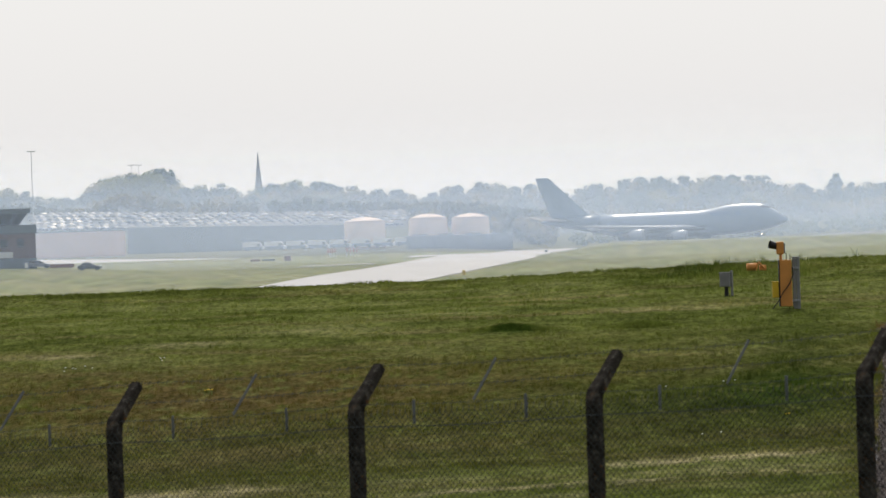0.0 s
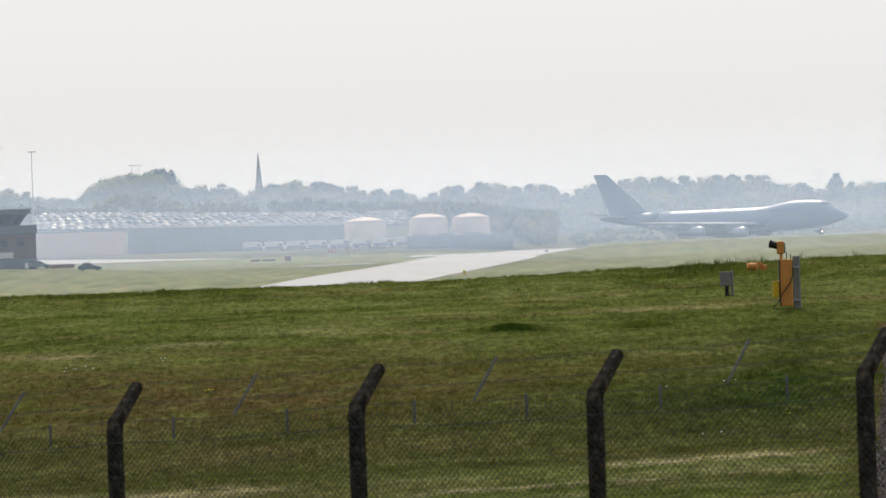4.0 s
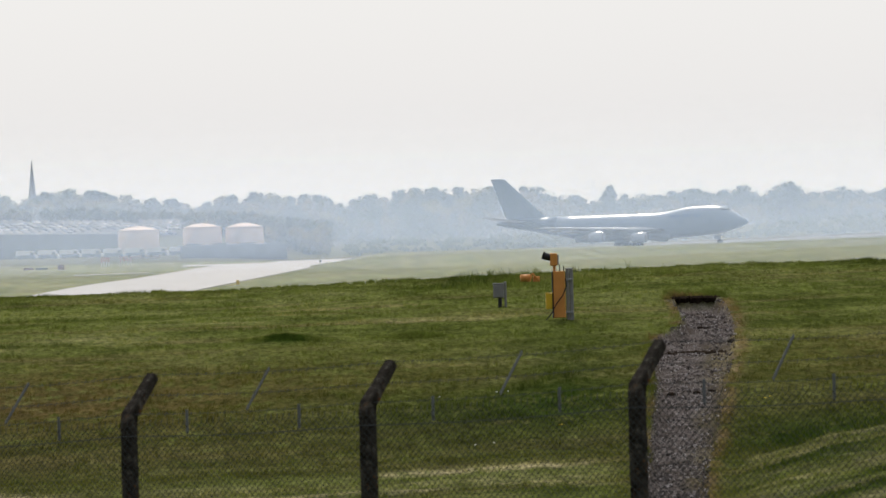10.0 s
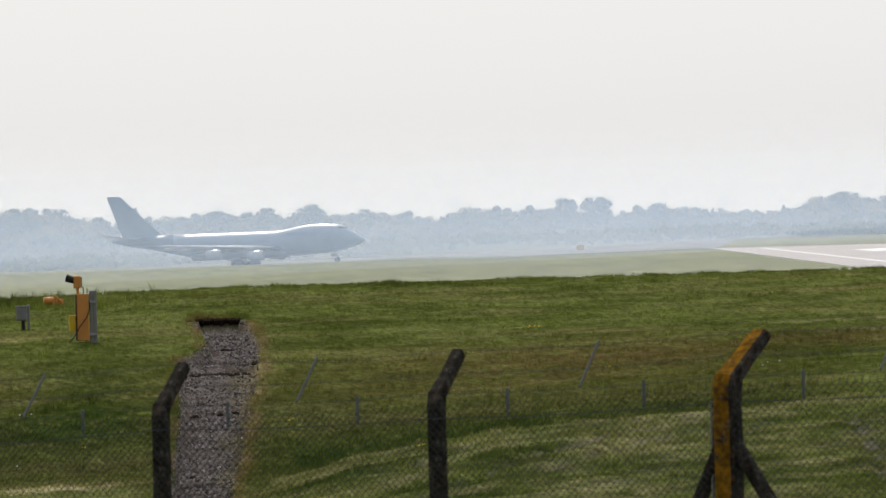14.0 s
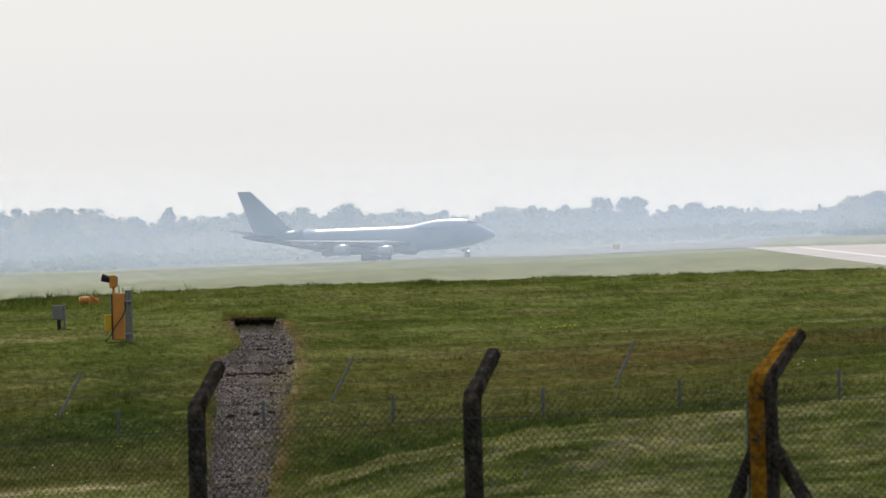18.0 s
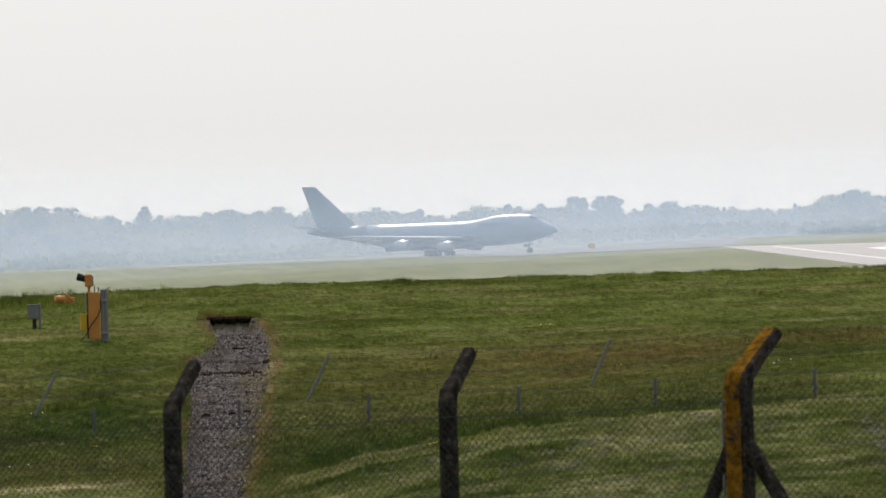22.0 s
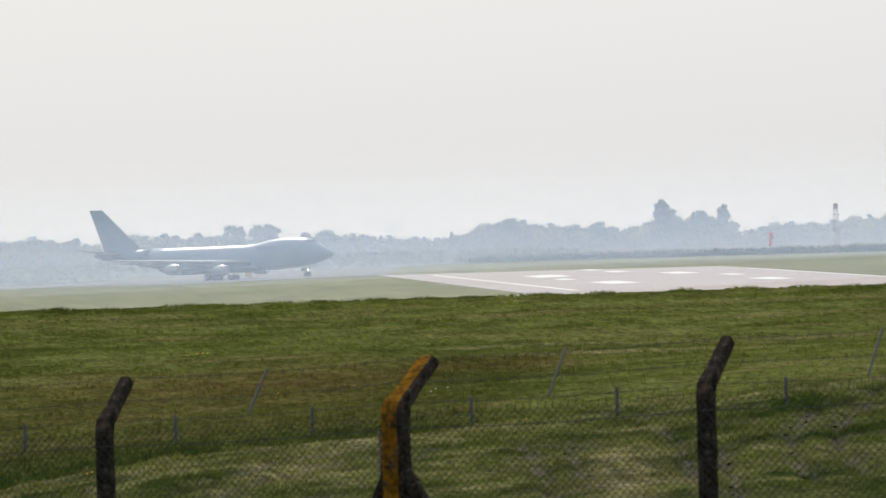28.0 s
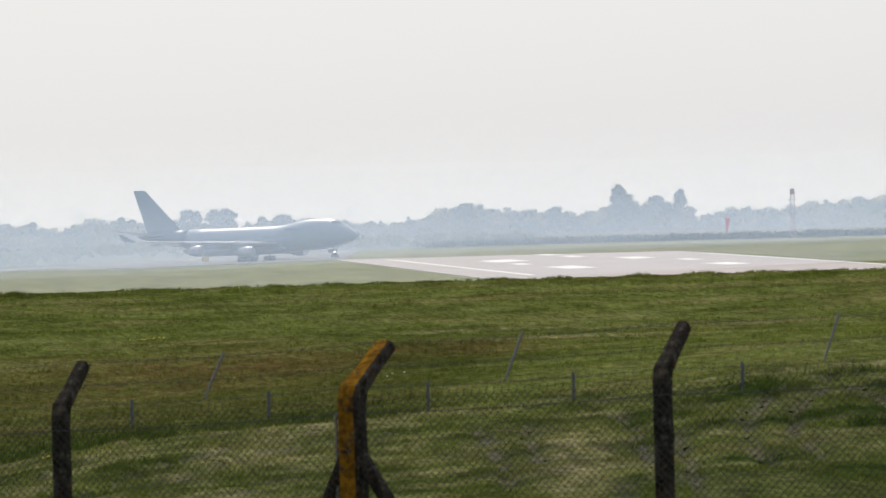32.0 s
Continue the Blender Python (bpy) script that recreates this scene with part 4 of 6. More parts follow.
def build_undergrowth():
    """Scrub and the mass of the wood between the single trees."""
    rnd = random.Random(9)
    verts, faces = [], []
    for i in range(5400):
        az = rnd.uniform(-5.8, 18.2)
        r = rnd.uniform(1865, 2100) if az > 0.6 else rnd.uniform(1790, 2060)
        if i > 4400:
            az = rnd.uniform(-5.8, 0.6) if i > 4850 else rnd.uniform(-0.34, 1.25)
            r = rnd.uniform(1790, 2060) if i > 4850 else rnd.uniform(1570, 1850)
        x, y = polar(az, r)
        g = ground_z(x, y)
        full = 9 + r * math.tan(radians(lerp_table(SKYLINE_AZ, SKYLINE_EL, az))) - g
        reach = max(3.0, full * ((0.84 if az < 1 else 0.93) if r > 1980 else 0.55))
        rad = rnd.uniform(1.2, 2.6)
        c = Vector((x, y, g + rnd.uniform(0.2, 1.0) ** 0.8 * max(1.0, reach - rad)))
        for _ in range(22):
            d = Vector((rnd.gauss(0, 1), rnd.gauss(0, 1), rnd.gauss(0, 1))).normalized()
            p = c + d * rad * rnd.uniform(0.5, 1.1)
            u = Vector((rnd.gauss(0, 1), rnd.gauss(0, 1), rnd.gauss(0, 1))).normalized() * rnd.uniform(0.9, 1.8)
            w = u.cross(d)
            b = len(verts)
            verts += [p + u, p + w, p - u, p - w]
            faces.append((b, b + 1, b + 2, b + 3))
    ob = piece("woodland", verts, faces, SCRUB, None, "dense hazy scrub and woodland behind the airfield")
    tagged(ob, category="woodland", kind="stuff")


def build_hedge():
    """A dark hedge across the fields beyond the runway."""
    rnd = random.Random(15)
    verts, faces = [], []
    for _ in range(2600):
        az = rnd.uniform(10.6, 18.2)
        if rnd.random() > smooth(11.4, 13.2, az):
            continue
        x, y = polar(az, 1475 + rnd.uniform(-2, 2) - 6 * (az - 10))
        c = Vector((x, y, ground_z(x, y) + rnd.uniform(0.2, 1.5 + 0.5 * noise.noise((az * 5, 0, 0)))))
        for _ in range(9):
            d = Vector((rnd.gauss(0, 1), rnd.gauss(0, 1), rnd.gauss(0, 1))).normalized()
            u = Vector((rnd.gauss(0, 1), rnd.gauss(0, 1), rnd.gauss(0, 1))).normalized() * rnd.uniform(0.2, 0.5)
            w = u.cross(d)
            p = c + d * rnd.uniform(0.3, 0.9)
            b = len(verts)
            verts += [p + u, p + w, p - u, p - w]
            faces.append((b, b + 1, b + 2, b + 3))
    ob = piece("hedge", verts, faces, LEAF, None, "low dark hedge along the fields behind the runway")
    tagged(ob, category="hedge", kind="stuff")


SCRUB_PALE = leaf_material("pale_heath_scrub", (0.075, 0.080, 0.030), (0.170, 0.160, 0.070), (0.24, 0.20, 0.10))


def build_heath():
    """Low pale bushes on the rough land between the taxiway and the wood."""
    rnd = random.Random(12)
    verts, faces = [], []
    for _ in range(2100):
        az, r = rnd.uniform(1.4, 13.2), rnd.uniform(1490, 1860)
        x, y = polar(az, r)
        if noise.noise((x * 0.02, y * 0.012, 3)) < rnd.uniform(-0.5, 0.25):
            continue
        rad = rnd.uniform(0.7, 1.7)
        c = Vector((x, y, ground_z(x, y) + rad * 0.5))
        for _ in range(14):
            d = Vector((rnd.gauss(0, 1.3), rnd.gauss(0, 1), abs(rnd.gauss(0, 0.8)))).normalized()
            p = c + d * rad * rnd.uniform(0.4, 1.0)
            u = Vector((rnd.gauss(0, 1), rnd.gauss(0, 1), rnd.gauss(0, 1))).normalized() * rnd.uniform(0.4, 0.8)
            w = u.cross(d)
            b = len(verts)
            verts += [p + u, p + w, p - u, p - w]
            faces.append((b, b + 1, b + 2, b + 3))
    ob = piece("heath_scrub", verts, faces, SCRUB_PALE, None, "low pale bushes on rough land behind the taxiway")
    tagged(ob, category="scrub", kind="stuff")


build_woods()
build_undergrowth()
build_heath()
build_hedge()

# ---- the far side of the airfield: buildings, car park, tanks, masts ----
BRICK = painted("dark_red_brick", (0.15, 0.088, 0.075), 0.85, 0, 0.25, 1.2, 0.3)
CLADDING = painted("blue_grey_cladding", (0.13, 0.16, 0.19), 0.5, 0.1, 0.12, 0.2)
PALE_WALL = painted("pinkish_render", (0.74, 0.48, 0.41), 0.8, 0, 0.12, 0.15)
DARK_WALL = painted("dark_grey_sheet", (0.10, 0.12, 0.13), 0.7, 0, 0.2, 0.12)
STORE_WALL = painted("faded_blue_grey_sheet", (0.10, 0.12, 0.14), 0.7, 0, 0.15, 0.15)
TANK_SHELL = painted("cream_tank_paint", (0.78, 0.60, 0.51), 0.6, 0, 0.12, 0.2)
WHITE = painted("white_enamel", (0.72, 0.73, 0.74), 0.3, 0, 0.1, 0.5)
GALV = painted("galvanised_steel", (0.33, 0.34, 0.35), 0.5, 0.6, 0.2, 1.0)
STONE = painted("grey_church_stone", (0.22, 0.21, 0.20), 0.9, 0, 0.2, 0.3)
RED = painted("red_paint", (0.55, 0.06, 0.035), 0.6, 0, 0.2, 1.5)
RED_CLOTH = painted("red_windsock_cloth", (0.75, 0.10, 0.06), 0.85, 0, 0.15, 1.5)
SIGN_BROWN = painted("brown_red_sign", (0.20, 0.08, 0.05), 0.6, 0, 0.2, 1.0)


def at(az, r, turn=0.0, lift=0.0):
    """A pose on the ground at that bearing and distance, facing the bank."""
    x, y = polar(az, r)
    return pose(x, y, ground_z(x, y) + lift, 0, 0, -az + turn)


def block(name, size, centre, mat, parent, label="", bevel=0.05):
    bm = bmesh.new()
    box(bm, size, centre, None, bevel)
    return part(name, bm, mat, parent, label)


def brick_station():
    ob = thing("operations_building", at(-5.48, 948), "dark brick two-storey airfield building with a flared glazed top", "building")
    w = 29.6
    block("wall", (w, 12, 8.6), (0, 6, 3.5), BRICK, ob, "dark red brick wall")
    block("fascia", (w + 0.5, 12.5, 1.6), (0, 6, 7.1), CLADDING, ob, "blue-grey fascia")
    block("plinth", (w + 0.2, 0.4, 2.0), (0, -0.1, 0.7), CLADDING, ob, "dark blue-grey plinth")
    block("band", (8.5, 0.3, 1.1), (6.3, -0.2, 2.35), WHITE, ob, "white panel")
    for i in range(9):
        win = block("window", (1.3, 0.16, 1.3), (-12.8 + i * 3.1, -0.06, 4.6), GLASS, ob, "dark window")
        block("sill", (1.5, 0.3, 0.12), (-12.8 + i * 3.1, -0.14, 3.86), STONE, win)
    flare = [[(x * k, 6 + y * k, z) for x, y in ((-10.5, -4), (12.6, -4), (12.6, 4), (-10.5, 4))] for z, k in ((7.9, 0.94), (10.1, 1.07))]
    piece("glazed_top", *loft(flare), GLASS, ob, "outward-leaning dark glazing")
    block("roof", (25.6, 10.5, 0.9), (1.2, 6, 10.5), CLADDING, ob, "flat overhanging roof")
    for i in range(8):
        bm = bmesh.new()
        rod(bm, (-10 + i * 2.86, 1.95, 7.9), (-11.4 + i * 3.26, 1.4, 10.1), 0.09, n=5)
        part("mullion", bm, CLADDING, ob)
    for i in range(2):
        bm = bmesh.new()
        rod(bm, (4 + i * 3, 6, 10.9), (4 + i * 3, 6, 13.4), 0.05, n=5)
        part("aerial", bm, GALV, ob)


brick_station()


def warehouse(az0, az1, r, high, mat, label, roof_label, doors, fall=0.0):
    x0, x1 = [r * math.tan(radians(a - (az0 + az1) / 2)) for a in (az0, az1)]
    w = x1 - x0
    ob = thing("warehouse", at((az0 + az1) / 2, r) @ Matrix.Rotation(radians(fall), 4, "Y"), label, "warehouse")
    block("wall", (w, 30, high + 1), (0, 15, high / 2 - 0.5), mat, ob)
    block("roof", (w + 0.6, 30.6, 0.35), (0, 15, high + 0.18), CLADDING, ob, roof_label)
    n = int(w / 4)
    for i in range(n):
        block("cladding_rib", (0.18, 0.12, high - 0.3), (-w / 2 + (i + 0.5) * w / n, -0.06, high / 2), mat, ob, bevel=0)
    for i in range(doors):
        d = block("roller_door", (4.2, 0.25, 3.6), (-w / 2 + (i + 0.5) * w / doors, -0.12, 1.8), CLADDING, ob, "grey roller door")
        block("lintel", (4.6, 0.4, 0.3), (-w / 2 + (i + 0.5) * w / doors, -0.15, 3.8), DARK_WALL, d)


warehouse(-4.62, -3.58, 1492, 7.2, PALE_WALL, "long pale pinkish warehouse with a flat roof", "flat roof edge", 0)
warehouse(-3.56, -0.98, 1516, 7.0, DARK_WALL, "long low dark grey shed below the car park", "dark flat roof", 0, 1.1)
warehouse(-0.42, 0.78, 1470, 3.1, STORE_WALL, "low dark blue-grey store building before the tanks", "low roof", 4)


def storage_tank(az, r, dia, top):
    ob = thing("storage_tank", at(az, r), "cream cylindrical fuel storage tank with a low domed roof", "tank", "fuel tanks")
    z0 = ground_z(*polar(az, r))
    h, R, n = top - z0, dia / 2, 40
    rings = [[(q * math.cos(2 * math.pi * j / n), q * math.sin(2 * math.pi * j / n), z) for j in range(n)] for q, z in ((R, -1.0), (R, h * 0.33), (R + 0.02, h * 0.34), (R + 0.02, h * 0.66), (R, h * 0.67), (R, h - 0.05))]
    piece("shell", *loft(rings), TANK_SHELL, ob, "cream steel shell", True)
    dome = [[(q * R * math.cos(2 * math.pi * j / n), q * R * math.sin(2 * math.pi * j / n), h + 1.35 * (1 - q * q)) for j in range(n)] for q in (1.02, 0.85, 0.6, 0.35, 0.05)]
    piece("roof", *loft(dome), TANK_SHELL, ob, "domed pale roof", True)
    bm = bmesh.new()
    for z in (h + 0.5, h + 1.0):
        for j in range(0, n):
            a, b = [2 * math.pi * k / n for k in (j, j + 1)]
            rod(bm, (R * math.cos(a), R * math.sin(a), z), (R * math.cos(b), R * math.sin(b), z), 0.03, n=4, caps=False)
    part("guard_rail", bm, GALV, ob, "thin guard rail")
    for k in range(16):
        bm = bmesh.new()
        t = k / 15
        box(bm, (0.9, 0.5, 0.08), ((R + 0.4) * math.sin(-1.2 + t), -(R + 0.4) * math.cos(-1.2 + t), h * t))
        part("stair_tread", bm, GALV, ob)


storage_tank(-0.885, 1490, 12.0, 8.45)
storage_tank(-0.170, 1502, 11.4, 8.85)
storage_tank(0.308, 1504, 11.1, 8.65)

paving("car_park", (polar(-5.2, 1560), polar(-0.2, 1560), polar(-0.2, 1745), polar(-5.2, 1745)), ASPHALT, "sloping asphalt car park full of cars", 0.06, 8.0)
CAR_GLASS = painted("car_glass", (0.03, 0.035, 0.04), 0.22, 0, 0.2, 0.5, spec=0.9)
# parked cars, facing the airfield on the sloping car park
CAR_PAINTS = [painted("car_paint_" + n, c, 0.34, 0.0, 0.06, 0.5, spec=0.4) for n, c in
              (("white", (0.7, 0.7, 0.7)), ("silver", (0.38, 0.40, 0.42)), ("black", (0.02, 0.02, 0.025)), ("blue", (0.05, 0.11, 0.28)), ("grey", (0.13, 0.14, 0.16)), ("red", (0.32, 0.03, 0.03)))]
CAR_NAMES = ("white", "silver", "black", "dark blue", "grey", "dark red")
CARS = {}


def make_car(i):
    """A saloon along y, its nose at -y."""
    ob = thing("car", pose(0, 0, 0), "", "car")
    side = [(-2.15, 0.45), (-2.1, 0.72), (-1.0, 0.92), (1.65, 0.95), (2.12, 0.86), (2.15, 0.45)]
    rings = []
    for x, k in ((-0.86, 0.90), (-0.78, 1.0), (0.78, 1.0), (0.86, 0.90)):
        rings.append([(x, y * (0.985 if k < 1 else 1), 0.28 + (z - 0.28) * k) for y, z in side] + [(x, 2.05, 0.28), (x, -2.05, 0.28)])
    piece("body", *loft(rings), CAR_PAINTS[i], ob, CAR_NAMES[i] + " car body")
    cab = [[(sx * w, y, z) for sx, y in ((-1, -l0), (1, -l0), (1, l1), (-1, l1))] for w, l0, l1, z in ((0.80, 1.12, 1.75, 0.90), (0.60, 0.02, 1.15, 1.42))]
    cabin = piece("cabin_glass", *loft(cab), CAR_GLASS, ob, "dark glazed cabin")
    roof = [[(sx * w, y, z) for sx, y in ((-1, -l0), (1, -l0), (1, l1), (-1, l1))] for w, l0, l1, z in ((0.63, 0.08, 1.2, 1.39), (0.52, 0.0, 1.02, 1.47))]
    piece("roof", *loft(roof), CAR_PAINTS[i], cabin)
    for sx in (-0.78, 0.78):
        for y in (-1.35, 1.35):
            bm = bmesh.new()
            rod(bm, (sx - 0.1, y, 0.31), (sx + 0.1, y, 0.31), 0.31, n=10)
            part("wheel", bm, RUBBER, ob)
        bm = bmesh.new()
        box(bm, (0.34, 0.06, 0.14), (sx * 0.8, -2.13, 0.66), None, 0.02)
        part("headlight", bm, WHITE, ob)
    return ob


def park(i, az, r, turn, group):
    x, y = polar(az, r)
    m = pose(x, y, ground_z(x, y) + (0.07 if r > 1500 else 0.01), 0, 0, turn)
    if i in CARS:
        ob = copy_thing(CARS[i], m)
    else:
        ob = CARS[i] = make_car(i)
        ob.matrix_basis = m
    return tagged(ob, CAR_NAMES[i] + " saloon car parked on the airport ground", "car", group)


def build_cars():
    rnd = random.Random(11)
    for row in range(7):
        r = 1566 + row * 24
        az = -4.62 + rnd.uniform(0, 0.05)
        while az < -0.42 + (0.1 if row > 3 else -0.05):
            if rnd.random() < 0.93:
                park(rnd.choice((0, 0, 1, 2, 2, 2, 2, 3, 3, 3, 4, 4)), az, r + rnd.uniform(-2.5, 2.5), 34 + rnd.uniform(-9, 9), "cars in the car park")
            az += math.degrees(2.72 / r)
    park(2, -3.99, 931, 84, "cars by the operations building")
    park(4, -4.55, 940, 80, "cars by the operations building")


build_cars()


def make_van():
    ob = thing("van", pose(0, 0, 0), "white panel van parked in a row", "van", "row of white vans")
    prof = [(-3.1, 0.35), (-3.1, 1.1), (-2.5, 1.35), (-1.9, 2.35), (-1.4, 2.55), (3.1, 2.6), (3.15, 0.35)]
    rings = [[(x, y, 0.35 + (z - 0.35) * k) for y, z in prof] for x, k in ((-1.0, 0.97), (-0.92, 1.0), (0.92, 1.0), (1.0, 0.97))]
    piece("body", *loft(rings), WHITE, ob, "white van body")
    bm = bmesh.new()
    box(bm, (1.7, 0.05, 0.85), (0, -2.27, 1.85), Matrix.Rotation(-0.54, 4, "X"), 0.03)
    part("windscreen", bm, GLASS, ob)
    for sx in (-1, 1):
        block("side_window", (0.05, 0.95, 0.7), (sx * 1.0, -1.6, 1.75), GLASS, ob)
        block("side_trim", (0.04, 5.6, 0.9), (sx * 0.995, 0.2, 0.85), BELLY, ob, "grey lower trim")
        for y in (-2.0, 2.0):
            bm = bmesh.new()
            rod(bm, (sx * 0.95 - 0.12, y, 0.36), (sx * 0.95 + 0.12, y, 0.36), 0.36, n=10)
            part("wheel", bm, RUBBER, ob)
    return ob


van = make_van()
van.matrix_basis = at(-2.14, 1473, 80)
for i in range(1, 8):
    copy_thing(van, at(-2.14 + i * 0.245, 1473, 80 + (i * 37) % 9 - 4))


def mast(az, r, high, heads, name="floodlight_mast"):
    ob = thing(name, at(az, r), "tall slim steel floodlight mast with a lamp crossarm", "floodlight mast", "floodlight masts")
    bm = bmesh.new()
    rod(bm, (0, 0, -0.5), (0, 0, high), 0.17, 0.08, 8)
    part("pole", bm, GALV, ob)
    bm = bmesh.new()
    box(bm, (heads * 0.75, 0.14, 0.14), (0, 0, high))
    part("crossarm", bm, GALV, ob)
    for i in range(heads):
        block("lamp", (0.42, 0.36, 0.26), ((i - (heads - 1) / 2) * 0.85, -0.2, high - 0.12), GALV, ob, "grey lamp housing")


for az, r, el, heads in ((-4.605, 1455, 0.89, 3), (-4.985, 1455, 0.94, 3), (-3.489, 1770, 0.70, 3), (-3.405, 1775, 0.70, 3), (-4.86, 1700, 0.42, 1)):
    mast(az, r, 9 + r * math.tan(radians(el)) - ground_z(*polar(az, r)), heads)


def church():
    az, r = -2.063, 2130
    ob = thing("church", at(az, r), "grey stone church tower with a tall slender spire above the trees", "church")
    z0 = ground_z(*polar(az, r))
    tip = 9 + r * math.tan(radians(0.80)) - z0
    base = tip - 22
    block("tower", (4.6, 4.6, base + 1), (0, 0, base / 2 - 0.5), STONE, ob, "square stone tower", 0.1)
    ring = lambda q, z: [(q * math.cos(math.pi * (j + 0.5) / 4), q * math.sin(math.pi * (j + 0.5) / 4), z) for j in range(8)]
    spire = piece("spire", *loft([ring(2.7, base - 0.5), ring(1.3, base + 11), ring(0.08, tip)]), STONE, ob, "octagonal stone spire")
    for sx in (-1, 1):
        for sy in (-1, 1):
            bm = bmesh.new()
            rod(bm, (sx * 2.1, sy * 2.1, base), (sx * 2.1, sy * 2.1, base + 2.6), 0.35, 0.03, 6)
            part("pinnacle", bm, STONE, ob)
    block("belfry_window", (1.2, 0.2, 2.6), (0, -2.3, base - 3), GLASS, ob)


church()


def pylon(az, r, el):
    ob = thing("pylon", at(az, r), "faint steel lattice power pylon far off in the haze", "pylon", "power pylons")
    high = 9 + r * math.tan(radians(el)) - ground_z(*polar(az, r))
    bm = bmesh.new()
    legs = [Vector((sx, sy, 0)) for sx in (-1, 1) for sy in (-1, 1)]
    wide = lambda z: 3.6 * (1 - z / high) ** 1.3 + 0.35
    levels = [high * k / 7 for k in range(8)]
    for a, b in zip(levels, levels[1:]):
        for l in legs:
            rod(bm, (l.x * wide(a), l.y * wide(a), a), (l.x * wide(b), l.y * wide(b), b), 0.07, n=4)
            o = legs[(legs.index(l) + 1) % 4]
            rod(bm, (l.x * wide(a), l.y * wide(a), a), (o.x * wide(b), o.y * wide(b), b), 0.05, n=4)
    part("lattice", bm, GALV, ob)
    for k, w in ((0.66, 7.5), (0.80, 6.0), (0.93, 4.5)):
        bm = bmesh.new()
        rod(bm, (-w, 0, high * k), (w, 0, high * k), 0.08, n=4)
        rod(bm, (-w, 0, high * k), (0, 0, high * (k + 0.06)), 0.05, n=4)
        rod(bm, (w, 0, high * k), (0, 0, high * (k + 0.06)), 0.05, n=4)
        part("crossarm", bm, GALV, ob)


for az, r, el in ((4.245, 2900, 0.41), (5.43, 2900, 0.385), (11.09, 2900, 0.315), (8.05, 2900, 0.37)):
    pylon(az, r, el)


def windsock():
    ob = thing("windsock", at(15.325, 1330), "limp red windsock hanging from a pole", "windsock")
    z0 = ground_z(*polar(15.325, 1330))
    top = 9 + 1330 * math.tan(radians(0.075)) - z0
    bm = bmesh.new()
    rod(bm, (-0.35, 0, -0.3), (-0.35, 0, top), 0.07, 0.05, 6)
    part("pole", bm, GALV, ob)
    n = 12
    prof = ((0.0, 0.62, 0.0), (0.7, 0.55, 0.12), (1.6, 0.42, 0.05), (2.6, 0.36, -0.1), (3.6, 0.28, -0.25))
    rings = [[(0.25 + lean + q * math.cos(2 * math.pi * j / n), q * 0.7 * math.sin(2 * math.pi * j / n), top - d) for j in range(n)] for d, q, lean in prof]
    piece("sock", *loft(rings), RED_CLOTH, ob, "faded red cloth sock", True)


windsock()


HEAD_RED = painted("faded_pink_red", (0.50, 0.22, 0.18), 0.7, 0, 0.15, 1.5)
MAST_PALE = painted("faded_mast_white", (0.36, 0.32, 0.31), 0.7, 0, 0.15, 1.5)
MAST_RED = painted("faded_mast_red", (0.30, 0.105, 0.085), 0.7, 0, 0.2, 1.5)


def radar_mast():
    az, r = 16.072, 1400
    ob = thing("antenna_mast", at(az, r), "red and white banded antenna mast with a small platform", "antenna mast")
    z0 = ground_z(*polar(az, r))
    top = 9 + r * math.tan(radians(0.375)) - z0
    n = 8
    for i in range(n):
        a, b = top * i / n, top * (i + 1) / n
        bm = bmesh.new()
        q = 0.55
        for sx in (-q, q):
            for sy in (-q, q):
                rod(bm, (sx, sy, a - (0.3 if i == 0 else 0)), (sx, sy, b), 0.10, n=5)
        for k in range(3):
            z, z2 = a + (b - a) * k / 3, a + (b - a) * (k + 1) / 3
            for s in (-q, q):
                rod(bm, (-q, s, z), (q, s, z2), 0.06, n=4)
                rod(bm, (s, -q, z2), (s, q, z), 0.06, n=4)
        part("mast_section", bm, MAST_RED if i % 2 else MAST_PALE, ob, "red mast section" if i % 2 else "white mast section")
    block("platform", (2.6, 2.2, 0.18), (0, 0, top - 2.9), GALV, ob, "steel platform")
    block("antenna_head", (1.3, 1.1, 1.5), (0, 0, top - 0.6), HEAD_RED, ob, "reddish antenna head")


radar_mast()


def small_sign(az, r, w, h, mat, label, name="airfield_sign"):
    ob = thing(name, at(az, r), label, "sign")
    block("panel", (w, 0.25, h), (0, 0, h / 2 + 0.25), mat, ob, bevel=0.03)
    for sx in (-0.35, 0.35):
        bm = bmesh.new()
        rod(bm, (sx * w, 0, -0.2), (sx * w, 0, 0.35), 0.05, n=6)
        part("leg", bm, GALV, ob)
    return ob


ORANGE_SIGN = painted("faded_orange_board", (0.62, 0.45, 0.12), 0.6, 0, 0.15, 1.0)
small_sign(9.45, 1362, 2.0, 1.3, ORANGE_SIGN, "faded orange airfield guidance board on short legs")
small_sign(-1.765, 1330, 1.7, 1.25, SIGN_BROWN, "dark brown-red airfield guidance board on short legs")
small_sign(-2.13, 1345, 2.6, 0.55, SIGN_BROWN, "low dark marker board beside the taxiway")
small_sign(-1.98, 1350, 3.4, 0.45, CLADDING, "low grey marker board beside the taxiway")
small_sign(1.52, 1330, 0.8, 0.7, CLADDING, "small dark marker box by the taxiway edge")
small_sign(1.15, 1340, 0.7, 0.5, CLADDING, "small dark marker box by the taxiway edge")
small_sign(0.215, 880, 0.55, 0.75, painted("yellow_paint", (0.65, 0.45, 0.03), 0.5), "small yellow edge marker on the grass")
